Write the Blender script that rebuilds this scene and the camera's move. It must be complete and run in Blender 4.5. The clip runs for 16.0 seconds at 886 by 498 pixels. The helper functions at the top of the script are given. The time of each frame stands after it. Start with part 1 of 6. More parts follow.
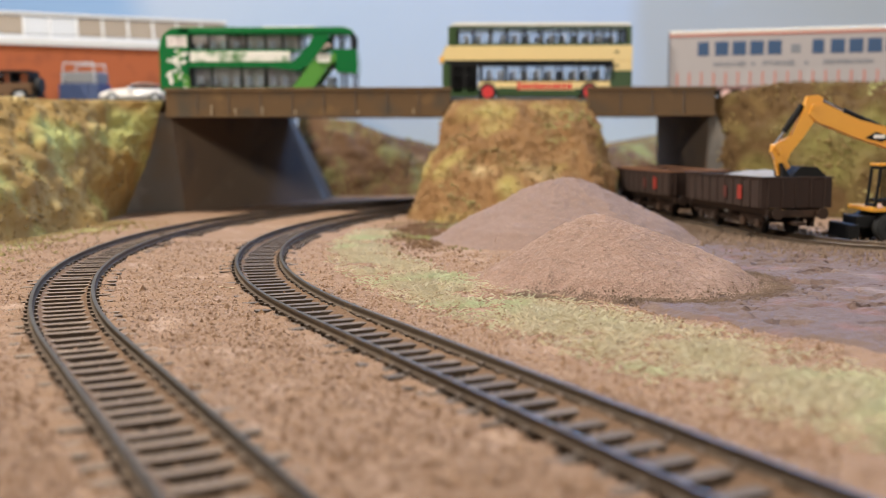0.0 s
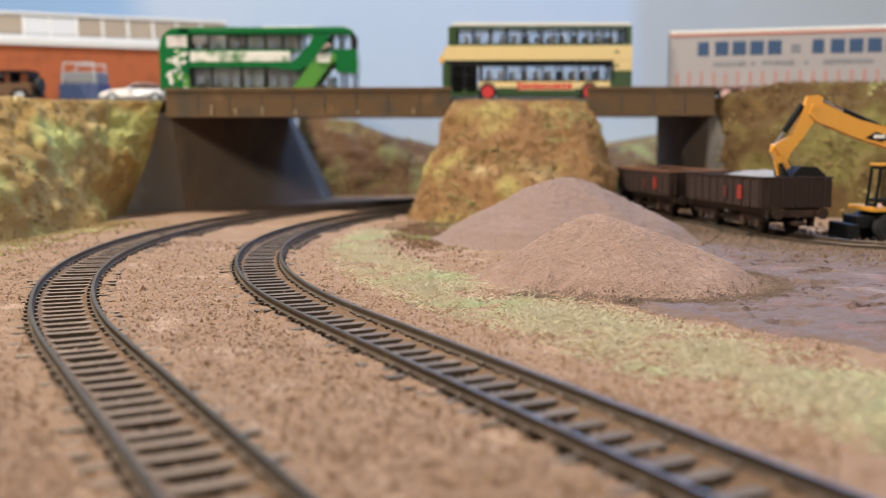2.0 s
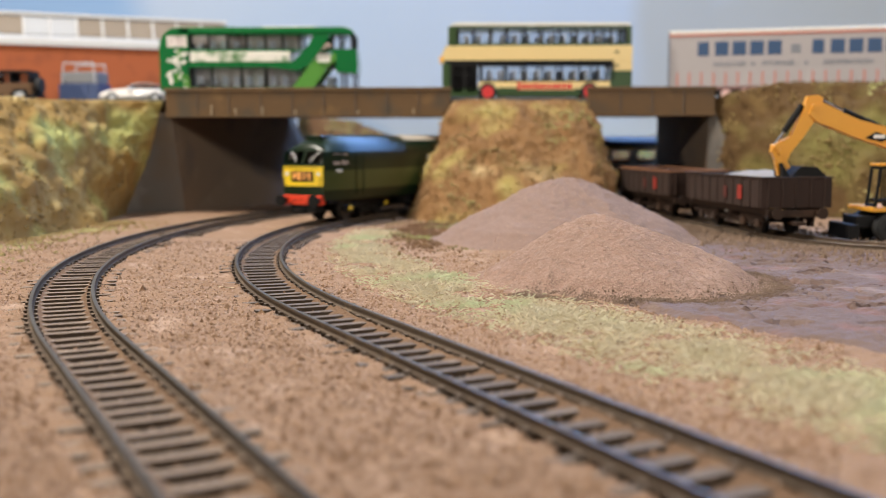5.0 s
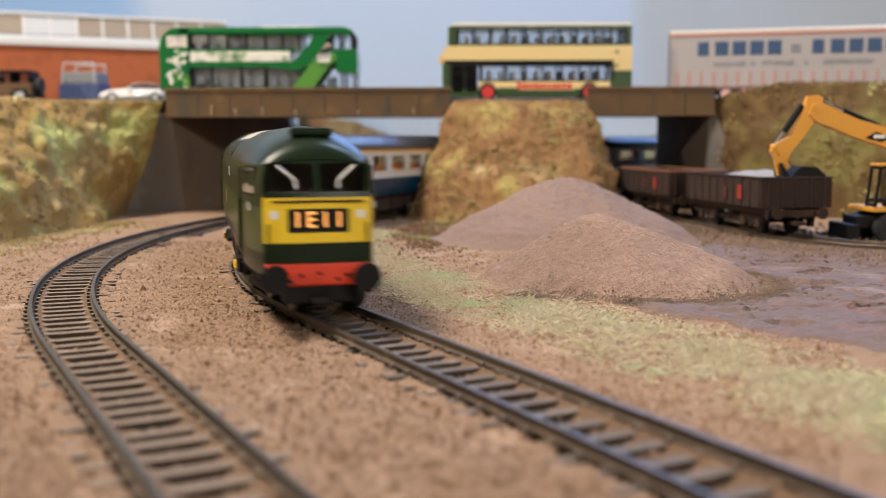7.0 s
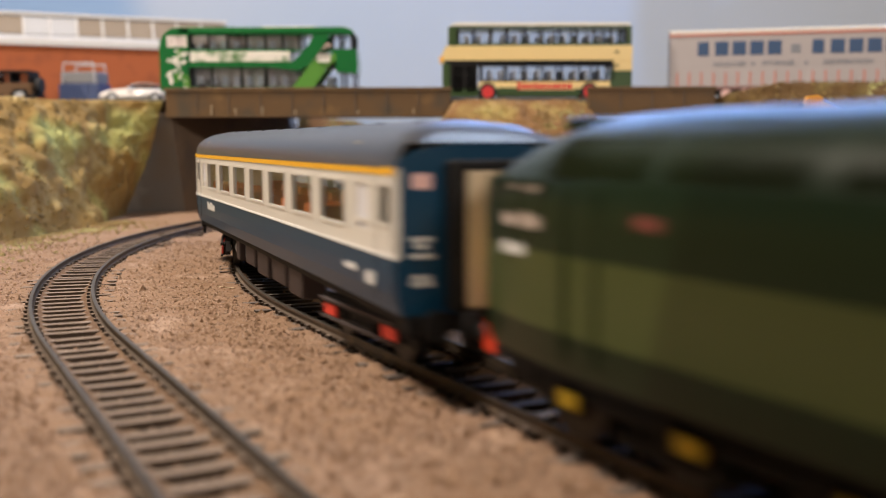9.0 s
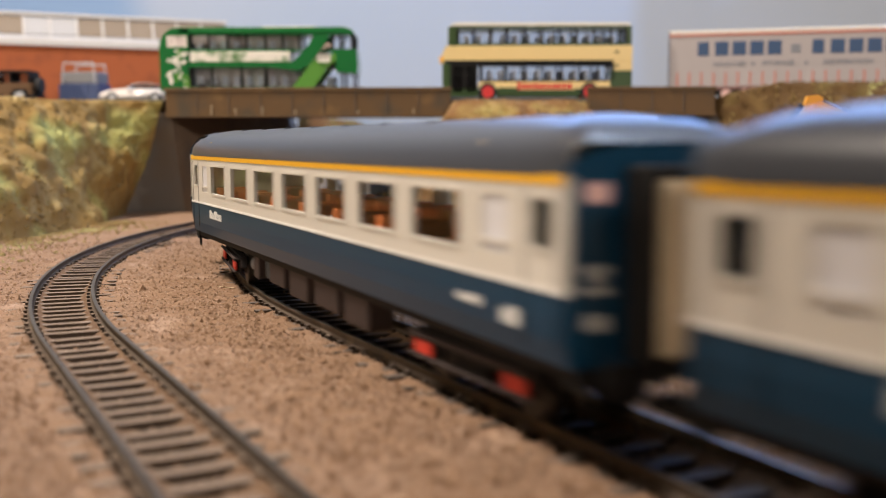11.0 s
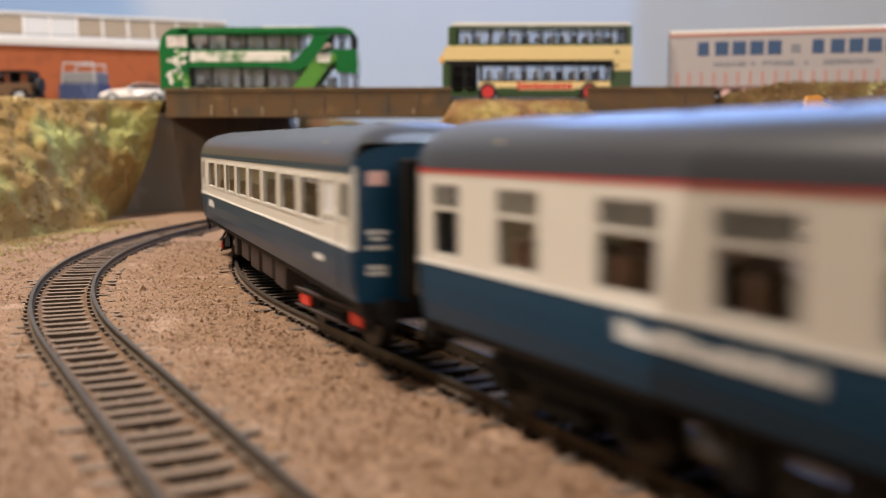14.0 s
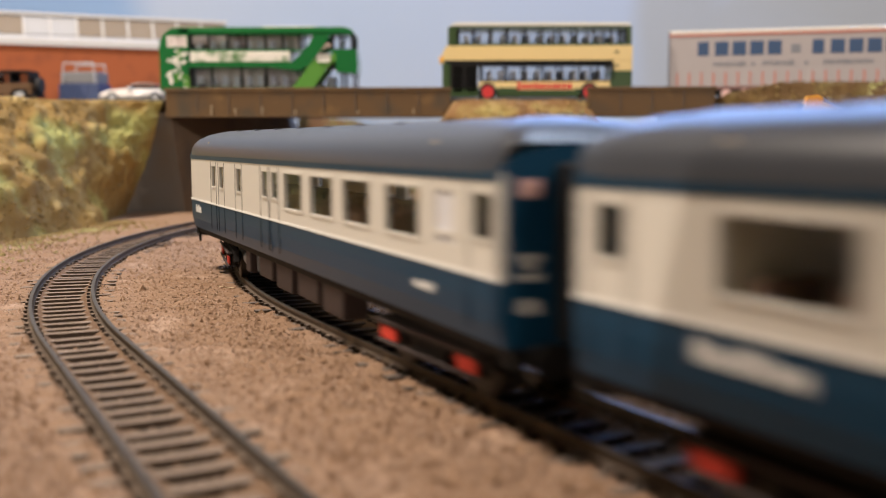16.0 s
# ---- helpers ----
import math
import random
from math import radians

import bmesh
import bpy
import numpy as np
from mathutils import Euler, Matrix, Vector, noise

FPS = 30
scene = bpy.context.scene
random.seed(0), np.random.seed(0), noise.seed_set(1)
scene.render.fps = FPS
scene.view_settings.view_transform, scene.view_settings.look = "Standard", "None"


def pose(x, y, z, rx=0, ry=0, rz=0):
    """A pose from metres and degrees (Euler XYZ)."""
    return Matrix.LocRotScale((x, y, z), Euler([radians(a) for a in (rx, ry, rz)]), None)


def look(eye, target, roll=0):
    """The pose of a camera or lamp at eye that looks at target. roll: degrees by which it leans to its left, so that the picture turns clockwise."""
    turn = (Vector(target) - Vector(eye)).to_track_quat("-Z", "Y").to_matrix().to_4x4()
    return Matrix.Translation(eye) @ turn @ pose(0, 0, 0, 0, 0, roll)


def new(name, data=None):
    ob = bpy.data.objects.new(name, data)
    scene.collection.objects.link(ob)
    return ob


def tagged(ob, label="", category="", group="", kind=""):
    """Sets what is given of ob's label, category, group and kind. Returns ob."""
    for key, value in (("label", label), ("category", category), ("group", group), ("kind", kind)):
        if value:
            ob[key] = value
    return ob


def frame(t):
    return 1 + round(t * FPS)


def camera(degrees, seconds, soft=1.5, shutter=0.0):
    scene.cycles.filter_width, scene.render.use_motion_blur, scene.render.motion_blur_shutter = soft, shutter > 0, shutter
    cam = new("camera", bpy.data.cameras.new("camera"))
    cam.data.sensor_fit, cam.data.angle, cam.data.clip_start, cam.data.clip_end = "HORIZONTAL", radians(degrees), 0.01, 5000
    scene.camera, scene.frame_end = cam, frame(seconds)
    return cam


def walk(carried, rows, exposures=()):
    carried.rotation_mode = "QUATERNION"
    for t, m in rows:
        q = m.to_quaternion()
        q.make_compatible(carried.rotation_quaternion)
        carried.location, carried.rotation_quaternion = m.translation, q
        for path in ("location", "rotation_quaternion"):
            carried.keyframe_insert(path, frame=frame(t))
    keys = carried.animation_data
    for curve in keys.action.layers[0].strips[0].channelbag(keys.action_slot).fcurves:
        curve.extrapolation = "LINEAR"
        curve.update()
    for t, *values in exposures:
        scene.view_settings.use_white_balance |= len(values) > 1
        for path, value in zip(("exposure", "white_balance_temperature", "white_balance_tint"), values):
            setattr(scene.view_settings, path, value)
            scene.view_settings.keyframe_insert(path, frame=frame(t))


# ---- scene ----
# A 1:76 model railway, built at its true model size: 16.5 mm gauge, rail tops at z = 0.
cam = camera(46.9, 16.0, soft=0.85, shutter=0.9)
EYE = Vector((0.0, 0.0, 0.0458))
CAM = look(EYE, EYE + Vector((0, math.cos(radians(5.996)), -math.sin(radians(5.996)))), roll=-0.164)
cam.data.dof.use_dof = True
cam.data.dof.focus_distance = 0.33
cam.data.dof.aperture_fstop = 14.0
walk(cam, [(0.0, CAM), (16.0, CAM)],
     exposures=[(0.0, 0.10, 6350, 7), (6.0, 0.10, 6350, 7), (8.5, -0.03, 6850, 13), (16.0, -0.03, 6850, 13)])

# ---- light: exhibition hall lamps out of view, two added for sheen ----
world = bpy.data.worlds.new("hall_air")
scene.world = world
world.use_nodes = True
world.node_tree.nodes["Background"].inputs[0].default_value = (0.92, 0.94, 1.0, 1)
world.node_tree.nodes["Background"].inputs[1].default_value = 0.07


def area_lamp(name, eye, target, sx, sy, watts, colour):
    d = bpy.data.lights.new(name, "AREA")
    d.shape, d.size, d.size_y, d.energy, d.color = "RECTANGLE", sx, sy, watts, colour
    ob = new(name, d)
    ob.matrix_world = look(eye, target)
    return ob


area_lamp("layout_lamp", (-0.60, 0.40, 1.25), (0.05, 0.40, 0.0), 0.30, 0.30, 29, (1.0, 0.89, 0.78))
# added blue back light for roof highlights and cool fill
area_lamp("cool_back_lamp", (0.55, 1.00, 1.5), (0.1, 0.2, 0.0), 0.8, 0.22, 11, (0.55, 0.72, 1.0))
# unseen blue strip added for the sheen along the train roofs
area_lamp("roof_sheen_lamp", (0.40, 1.30, 0.53), (0.12, 0.2, 0.05), 1.3, 0.11, 6.3, (0.20, 0.42, 1.0))
area_lamp("front_lamp", (1.20, -2.0, 1.05), (-0.1, 0.7, 0.05), 0.8, 0.3, 30, (1.0, 0.92, 0.84))
area_lamp("side_lamp", (-1.53, -1.12, 0.65), (0.03, 0.12, 0.04), 0.05, 0.05, 16, (1.0, 0.90, 0.78))

# ---- materials ----


def mat(name, c1, c2=None, rough=0.6, metal=0.0, fine=900.0, coarse=90.0, bump=0.25, spots=None, spot_scale=300.0,
        spot_lo=0.58, coat=0.0, island=0.0, world_space=False, bump_dist=0.0004):
    """Two-scale mottled surface: c1 to c2 by a coarse and a fine noise, optional stains, fine relief."""
    m = bpy.data.materials.new(name)
    m.use_nodes = True
    nt = m.node_tree
    n, l = nt.nodes, nt.links
    bsdf = n["Principled BSDF"]
    c2 = c2 or tuple(c * 0.72 for c in c1)
    if world_space:
        src = n.new("ShaderNodeNewGeometry").outputs["Position"]
    else:
        src = n.new("ShaderNodeTexCoord").outputs["Object"]
    a = n.new("ShaderNodeTexNoise")
    a.inputs["Scale"].default_value, a.inputs["Detail"].default_value = coarse, 5
    b = n.new("ShaderNodeTexNoise")
    b.inputs["Scale"].default_value, b.inputs["Detail"].default_value = fine, 3
    for x in (a, b):
        l.new(src, x.inputs["Vector"])
    add = n.new("ShaderNodeMath")
    add.operation = "MULTIPLY_ADD"
    l.new(b.outputs["Fac"], add.inputs[0])
    add.inputs[1].default_value = 0.10
    half = n.new("ShaderNodeMath")
    half.operation = "MULTIPLY"
    l.new(a.outputs["Fac"], half.inputs[0])
    half.inputs[1].default_value = 0.75
    l.new(half.outputs[0], add.inputs[2])
    ramp = n.new("ShaderNodeMapRange")
    ramp.inputs["From Min"].default_value, ramp.inputs["From Max"].default_value = 0.48, 0.84
    l.new(add.outputs[0], ramp.inputs["Value"])
    fac = ramp.outputs[0]
    if island:
        g = n.new("ShaderNodeNewGeometry")
        mx = n.new("ShaderNodeMix")
        mx.inputs[0].default_value = island
        l.new(fac, mx.inputs[2])
        l.new(g.outputs["Random Per Island"], mx.inputs[3])
        fac = mx.outputs[0]
    mix = n.new("ShaderNodeMix")
    mix.data_type = "RGBA"
    l.new(fac, mix.inputs[0])
    mix.inputs[6].default_value, mix.inputs[7].default_value = (*c1, 1), (*c2, 1)
    col = mix.outputs[2]
    if spots:
        s = n.new("ShaderNodeTexNoise")
        s.inputs["Scale"].default_value, s.inputs["Detail"].default_value = spot_scale, 2
        l.new(src, s.inputs["Vector"])
        r = n.new("ShaderNodeMapRange")
        r.inputs["From Min"].default_value, r.inputs["From Max"].default_value = spot_lo - 0.06, spot_lo + 0.14
        l.new(s.outputs["Fac"], r.inputs["Value"])
        m2 = n.new("ShaderNodeMix")
        m2.data_type = "RGBA"
        l.new(r.outputs[0], m2.inputs[0])
        l.new(col, m2.inputs[6])
        m2.inputs[7].default_value = (*spots, 1)
        col = m2.outputs[2]
    l.new(col, bsdf.inputs["Base Color"])
    bsdf.inputs["Roughness"].default_value = rough
    bsdf.inputs["Metallic"].default_value = metal
    bsdf.inputs["Coat Weight"].default_value = coat
    bsdf.inputs["Coat Roughness"].default_value = 0.12
    if bump:
        bp = n.new("ShaderNodeBump")
        bp.inputs["Strength"].default_value, bp.inputs["Distance"].default_value = bump, bump_dist
        l.new(b.outputs["Fac"], bp.inputs["Height"])
        l.new(bp.outputs[0], bsdf.inputs["Normal"])
    return m


def glass(name, tint=(0.9, 0.93, 0.95), rough=0.03):
    m = bpy.data.materials.new(name)
    m.use_nodes = True
    b = m.node_tree.nodes["Principled BSDF"]
    b.inputs["Base Color"].default_value = (*tint, 1)
    b.inputs["Roughness"].default_value = rough
    b.inputs["Transmission Weight"].default_value = 1.0
    b.inputs["IOR"].default_value = 1.12
    return m


def glow(name, c, strength):
    m = bpy.data.materials.new(name)
    m.use_nodes = True
    b = m.node_tree.nodes["Principled BSDF"]
    b.inputs["Base Color"].default_value = (*c, 1)
    b.inputs["Emission Color"].default_value = (*c, 1)
    b.inputs["Emission Strength"].default_value = strength
    return m


DIRT = mat("fine_brown_ballast", (0.28, 0.172, 0.105), (0.74, 0.55, 0.43), 0.95, fine=900, coarse=48, bump=1.0,
           spots=(0.19, 0.105, 0.052), spot_scale=190, spot_lo=0.60, world_space=True, bump_dist=0.0006)
GRAIN = mat("ballast_grains", (0.22, 0.13, 0.075), (0.86, 0.66, 0.53), 0.9, fine=1500, coarse=50, bump=0.3, island=0.48, world_space=True)
HEAP = mat("pink_brown_gravel", (0.31, 0.20, 0.155), (0.60, 0.435, 0.365), 0.95, fine=1500, coarse=40, bump=0.9,
           spots=(0.17, 0.11, 0.08), spot_scale=500, spot_lo=0.62, world_space=True, bump_dist=0.0006)
MUD = mat("grey_purple_mud", (0.14, 0.088, 0.068), (0.52, 0.39, 0.325), 0.74, fine=420, coarse=38, bump=1.0,
          spots=(0.20, 0.095, 0.07), spot_scale=48, spot_lo=0.61, world_space=True, bump_dist=0.0011)
DENTSHADE = mat("mud_dent_shade", (0.10, 0.06, 0.05), (0.15, 0.10, 0.09), 0.8, world_space=True)
RAIL = mat("weathered_rail_side", (0.085, 0.058, 0.038), (0.30, 0.205, 0.12), 0.8, 0.0, fine=1500, coarse=120, world_space=True)
RAILTOP = mat("polished_rail_top", (0.10, 0.085, 0.070), (0.22, 0.19, 0.16), 0.42, 0.6, fine=3000, coarse=150, bump=0.05, world_space=True)
BEDSHADE = mat("brown_track_bed", (0.15, 0.085, 0.045), (0.42, 0.27, 0.165), 0.9, fine=900, coarse=150, bump=1.0, world_space=True, bump_dist=0.0006)
HEAPGRAIN = mat("pinkish_heap_grit", (0.34, 0.235, 0.185), (0.68, 0.51, 0.435), 0.9, fine=1500, coarse=60, bump=0.3, island=0.6, world_space=True)
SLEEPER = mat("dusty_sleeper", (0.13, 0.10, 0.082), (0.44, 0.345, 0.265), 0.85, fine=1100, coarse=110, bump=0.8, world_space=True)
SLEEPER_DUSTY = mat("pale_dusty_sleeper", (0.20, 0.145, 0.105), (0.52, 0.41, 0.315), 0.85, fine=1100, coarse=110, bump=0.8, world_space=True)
SLEEPERSHADE = mat("shaded_sleeper_side", (0.055, 0.036, 0.022), (0.20, 0.135, 0.08), 0.85, fine=1100, coarse=160, bump=0.5, world_space=True)
BANK = mat("flocked_grass_bank", (0.27, 0.165, 0.045), (0.80, 0.67, 0.32), 0.95, fine=130, coarse=38, bump=0.9,
           spots=(0.40, 0.40, 0.13), spot_scale=27, spot_lo=0.57, world_space=True, bump_dist=0.0012)
MOUND = mat("flocked_tan_mound", (0.22, 0.115, 0.042), (0.76, 0.60, 0.31), 0.95, fine=150, coarse=32, bump=0.9,
            spots=(0.38, 0.31, 0.10), spot_scale=30, spot_lo=0.58, world_space=True, bump_dist=0.0012)
FLOCK = mat("yellow_green_flock", (0.27, 0.165, 0.045), (0.82, 0.69, 0.34), 0.95, fine=130, coarse=38, bump=0.0, island=0.18,
            spots=(0.40, 0.40, 0.13), spot_scale=27, spot_lo=0.57, world_space=True)
FLOCK_TAN = mat("tan_flock", (0.22, 0.115, 0.042), (0.78, 0.62, 0.33), 0.95, fine=150, coarse=32, bump=0.0, island=0.18,
                spots=(0.38, 0.31, 0.10), spot_scale=30, spot_lo=0.58, world_space=True)
GRASS = mat("static_grass", (0.56, 0.48, 0.30), (0.96, 0.94, 0.82), 0.8, fine=200, coarse=40, bump=0.0, island=0.45,
            spots=(0.62, 0.68, 0.44), spot_scale=26, spot_lo=0.56, world_space=True)
SCRUB = mat("brown_scrub", (0.12, 0.062, 0.028), (0.48, 0.32, 0.15), 0.95, fine=200, coarse=44, bump=0.7,
            spots=(0.22, 0.22, 0.08), spot_scale=30, spot_lo=0.55, world_space=True, bump_dist=0.0012)
TUFT = mat("clumped_turf", (0.19, 0.12, 0.038), (0.74, 0.61, 0.31), 0.95, fine=300, coarse=38, bump=0.9, island=0.18,
           spots=(0.40, 0.40, 0.16), spot_scale=27, spot_lo=0.57, world_space=True, bump_dist=0.001)
# olive brown bank and flock, darkened in colour for the shade behind the siding
SHADEBANK = mat("shaded_olive_bank", (0.10, 0.055, 0.017), (0.50, 0.35, 0.13), 0.95, fine=130, coarse=25, bump=0.9,
               spots=(0.20, 0.18, 0.05), spot_scale=20, spot_lo=0.58, world_space=True, bump_dist=0.0012)
SHADEFLOCK = mat("shaded_olive_flock", (0.10, 0.055, 0.017), (0.52, 0.37, 0.15), 0.95, fine=130, coarse=25, bump=0.0, island=0.18,
                spots=(0.20, 0.18, 0.05), spot_scale=20, spot_lo=0.58, world_space=True)
CONCRETE = mat("brown_painted_concrete", (0.11, 0.058, 0.018), (0.29, 0.165, 0.055), 0.6, fine=350, coarse=55, bump=0.25,
               spots=(0.065, 0.045, 0.025), spot_scale=48, spot_lo=0.56, world_space=True)
STREAK = mat("pale_lime_streak", (0.33, 0.26, 0.17), (0.26, 0.18, 0.09), 0.8, world_space=True)
ABUT = mat("grey_card_abutment", (0.10, 0.088, 0.078), (0.36, 0.325, 0.29), 0.85, fine=260, coarse=22, bump=0.25,
           spots=(0.11, 0.08, 0.055), spot_scale=30, spot_lo=0.54, world_space=True)
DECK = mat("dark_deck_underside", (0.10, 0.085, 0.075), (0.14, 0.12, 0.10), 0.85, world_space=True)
ROAD = mat("grey_road", (0.12, 0.115, 0.11), (0.17, 0.165, 0.16), 0.85, fine=1200, coarse=40, world_space=True)
DARKGRAIN = mat("damp_dark_grit", (0.13, 0.085, 0.055), (0.26, 0.18, 0.13), 0.9, fine=1500, coarse=60, bump=0.3, island=0.5, world_space=True)
# darker copy of HEAP: haze and shade of the far heap put into colour
HEAP_FAR = mat("shaded_far_gravel", (0.24, 0.16, 0.13), (0.44, 0.315, 0.265), 0.95, fine=1500, coarse=40, bump=0.9,
               spots=(0.19, 0.135, 0.11), spot_scale=300, spot_lo=0.62, world_space=True, bump_dist=0.0006)
ABUT_BROWN = mat("brown_stained_abutment", (0.14, 0.096, 0.064), (0.33, 0.245, 0.175), 0.85, fine=260, coarse=26, bump=0.25,
                 spots=(0.09, 0.07, 0.06), spot_scale=34, spot_lo=0.6, world_space=True)


def sky_paint():
    """Hand-painted sky: a pale blue ground with soft patches of grey cloud and deeper blue."""
    m = bpy.data.materials.new("painted_sky_board")
    m.use_nodes = True
    n, l = m.node_tree.nodes, m.node_tree.links
    b = n["Principled BSDF"]
    b.inputs["Roughness"].default_value = 0.92
    pos = n.new("ShaderNodeNewGeometry").outputs["Position"]
    nz = n.new("ShaderNodeTexNoise")
    nz.inputs["Scale"].default_value, nz.inputs["Detail"].default_value = 2.2, 4
    l.new(pos, nz.inputs["Vector"])
    base = n.new("ShaderNodeMix")
    base.data_type = "RGBA"
    base.inputs[6].default_value, base.inputs[7].default_value = (0.36, 0.48, 0.68, 1), (0.48, 0.56, 0.69, 1)
    l.new(nz.outputs["Fac"], base.inputs[0])
    col = base.outputs[2]
    for cx, cz, rx, rz, soft, c in ((0.62, 0.10, 0.36, 0.19, 0.10, (0.40, 0.45, 0.51)), (0.315, 0.21, 0.055, 0.10, 0.35, (0.39, 0.44, 0.50)), (-0.12, 0.03, 0.07, 0.045, 0.12, (0.27, 0.40, 0.62)),
                                    (-0.62, 0.17, 0.22, 0.20, 0.16, (0.26, 0.41, 0.66)), (0.20, -0.02, 0.5, 0.10, 0.5, (0.44, 0.53, 0.62))):
        mp = n.new("ShaderNodeMapping")
        mp.inputs["Location"].default_value = (-cx / rx, 0, -cz / rz)
        mp.inputs["Scale"].default_value = (1 / rx, 0, 1 / rz)
        l.new(pos, mp.inputs["Vector"])
        ln = n.new("ShaderNodeVectorMath")
        ln.operation = "LENGTH"
        l.new(mp.outputs[0], ln.inputs[0])
        mr = n.new("ShaderNodeMapRange")
        mr.interpolation_type = "SMOOTHSTEP"
        mr.inputs["From Min"].default_value, mr.inputs["From Max"].default_value = 1 + soft, 1 - soft
        l.new(ln.outputs["Value"], mr.inputs["Value"])
        mx = n.new("ShaderNodeMix")
        mx.data_type = "RGBA"
        l.new(mr.outputs[0], mx.inputs[0])
        l.new(col, mx.inputs[6])
        mx.inputs[7].default_value = (*c, 1)
        col = mx.outputs[2]
    l.new(col, b.inputs["Base Color"])
    return m


SKY = sky_paint()

# ---- mesh helpers ----
MM = 0.001


def thing(name, m=None, label="", category="", group="", kind=""):
    ob = new(name)
    ob.empty_display_size = 0.01
    if m is not None:
        ob.matrix_basis = m
    return tagged(ob, label, category, group, kind)


def mesh_of(bm, name, material, smooth=False):
    me = bpy.data.meshes.new(name)
    bmesh.ops.recalc_face_normals(bm, faces=bm.faces)
    bm.to_mesh(me)
    bm.free()
    if material:
        me.materials.append(material)
    if smooth:
        for p in me.polygons:
            p.use_smooth = True
    return me


def part(name, bm, material, parent=None, label="", smooth=False):
    ob = new(name, mesh_of(bm, name, material, smooth))
    if parent is not None:
        ob.parent = parent
    return tagged(ob, label) if label else ob


def share(ob, m, parent=None):
    """Another object on the same mesh."""
    o = new(ob.name.split(".")[0], ob.data)
    o.parent = parent if parent is not None else ob.parent
    o.matrix_basis = m
    return o


def box(bm, x0, x1, y0, y1, z0, z1, bev=0.0):
    """A box in millimetres, with bevelled edges where bev is given."""
    r = bmesh.ops.create_cube(bm, size=1.0)
    vs = r["verts"]
    bmesh.ops.scale(bm, vec=((x1 - x0) * MM, (y1 - y0) * MM, (z1 - z0) * MM), verts=vs)
    bmesh.ops.translate(bm, vec=((x0 + x1) / 2 * MM, (y0 + y1) / 2 * MM, (z0 + z1) / 2 * MM), verts=vs)
    if bev:
        es = {e for v in vs for e in v.link_edges}
        bmesh.ops.bevel(bm, geom=list(es), offset=bev * MM, segments=2, affect="EDGES", profile=0.5)
    return bm


def boxes(*rows, bev=0.0):
    bm = bmesh.new()
    for r in rows:
        box(bm, *r, bev=bev)
    return bm


def tube(bm, a, b, r, seg=12, r2=None):
    """A round bar from a to b (millimetres)."""
    a, b = Vector(a) * MM, Vector(b) * MM
    d = b - a
    m = Matrix.Translation((a + b) / 2) @ d.to_track_quat("Z", "Y").to_matrix().to_4x4()
    bmesh.ops.create_cone(bm, cap_ends=True, segments=seg, radius1=r * MM, radius2=(r if r2 is None else r2) * MM, depth=d.length, matrix=m)
    return bm


def prism(bm, pts, axis, lo, hi):
    """A polygon in the plane across an axis ('x','y','z'), drawn out from lo to hi (millimetres)."""
    def at(p, h):
        u, v = p
        return {"x": (h, u, v), "y": (u, h, v), "z": (u, v, h)}[axis]
    a = [bm.verts.new(Vector(at(p, lo)) * MM) for p in pts]
    b = [bm.verts.new(Vector(at(p, hi)) * MM) for p in pts]
    n = len(pts)
    bm.faces.new(a)
    bm.faces.new(b[::-1])
    for i in range(n):
        bm.faces.new((a[i], b[i], b[(i + 1) % n], a[(i + 1) % n]))
    return bm


def raw(name, verts, faces, material, parent=None, smooth=False):
    me = bpy.data.meshes.new(name)
    me.from_pydata([tuple(v) for v in verts], [], [tuple(f) for f in faces])
    me.materials.append(material)
    if smooth:
        for p in me.polygons:
            p.use_smooth = True
    ob = new(name, me)
    if parent is not None:
        ob.parent = parent
    return ob


def fbm(x, y, z=0.0, octaves=4):
    return noise.fractal(Vector((x, y, z)), 1.0, 2.0, octaves)

# ---- the line: straight from the far side, round a curve, straight towards the camera ----
CX, CY = 0.3873, 0.4881


def line_at(s, radius, turn):
    """Place and heading at s metres along a track; s = 0 is the end of the curve, turn its last heading in degrees."""
    arc = radius * radians(turn - 180)
    if s >= 0:
        h = radians(turn)
        a = radians(turn - 90)
        return CX + radius * math.cos(a) + s * math.cos(h), CY + radius * math.sin(a) + s * math.sin(h), h
    if s > -arc:
        a = radians(turn - 90) + s / radius
        return CX + radius * math.cos(a), CY + radius * math.sin(a), a + math.pi / 2
    return CX + (-arc - s), CY + radius, math.pi


INNER = (0.4682, 296.92)
OUTER = (0.5345, 298.0)


def siding_at(s, *_):
    """The siding under the second span, bending away to the right at its end."""
    x0, y0, h0 = 0.1165, 0.80, radians(280)
    if s < 0.31:
        h = h0 + 0.05 * s
        return x0 + s * math.cos(h0), y0 + s * math.sin(h0), h
    r, u = 0.07, (s - 0.31)
    ex, ey = x0 + 0.31 * math.cos(h0), y0 + 0.31 * math.sin(h0)
    a = min(u / r, radians(72))
    x = ex + r * (math.sin(h0 + a) - math.sin(h0))
    y = ey - r * (math.cos(h0 + a) - math.cos(h0))
    rest = max(0.0, u - r * radians(72))
    return x + rest * math.cos(h0 + a), y + rest * math.sin(h0 + a), h0 + a


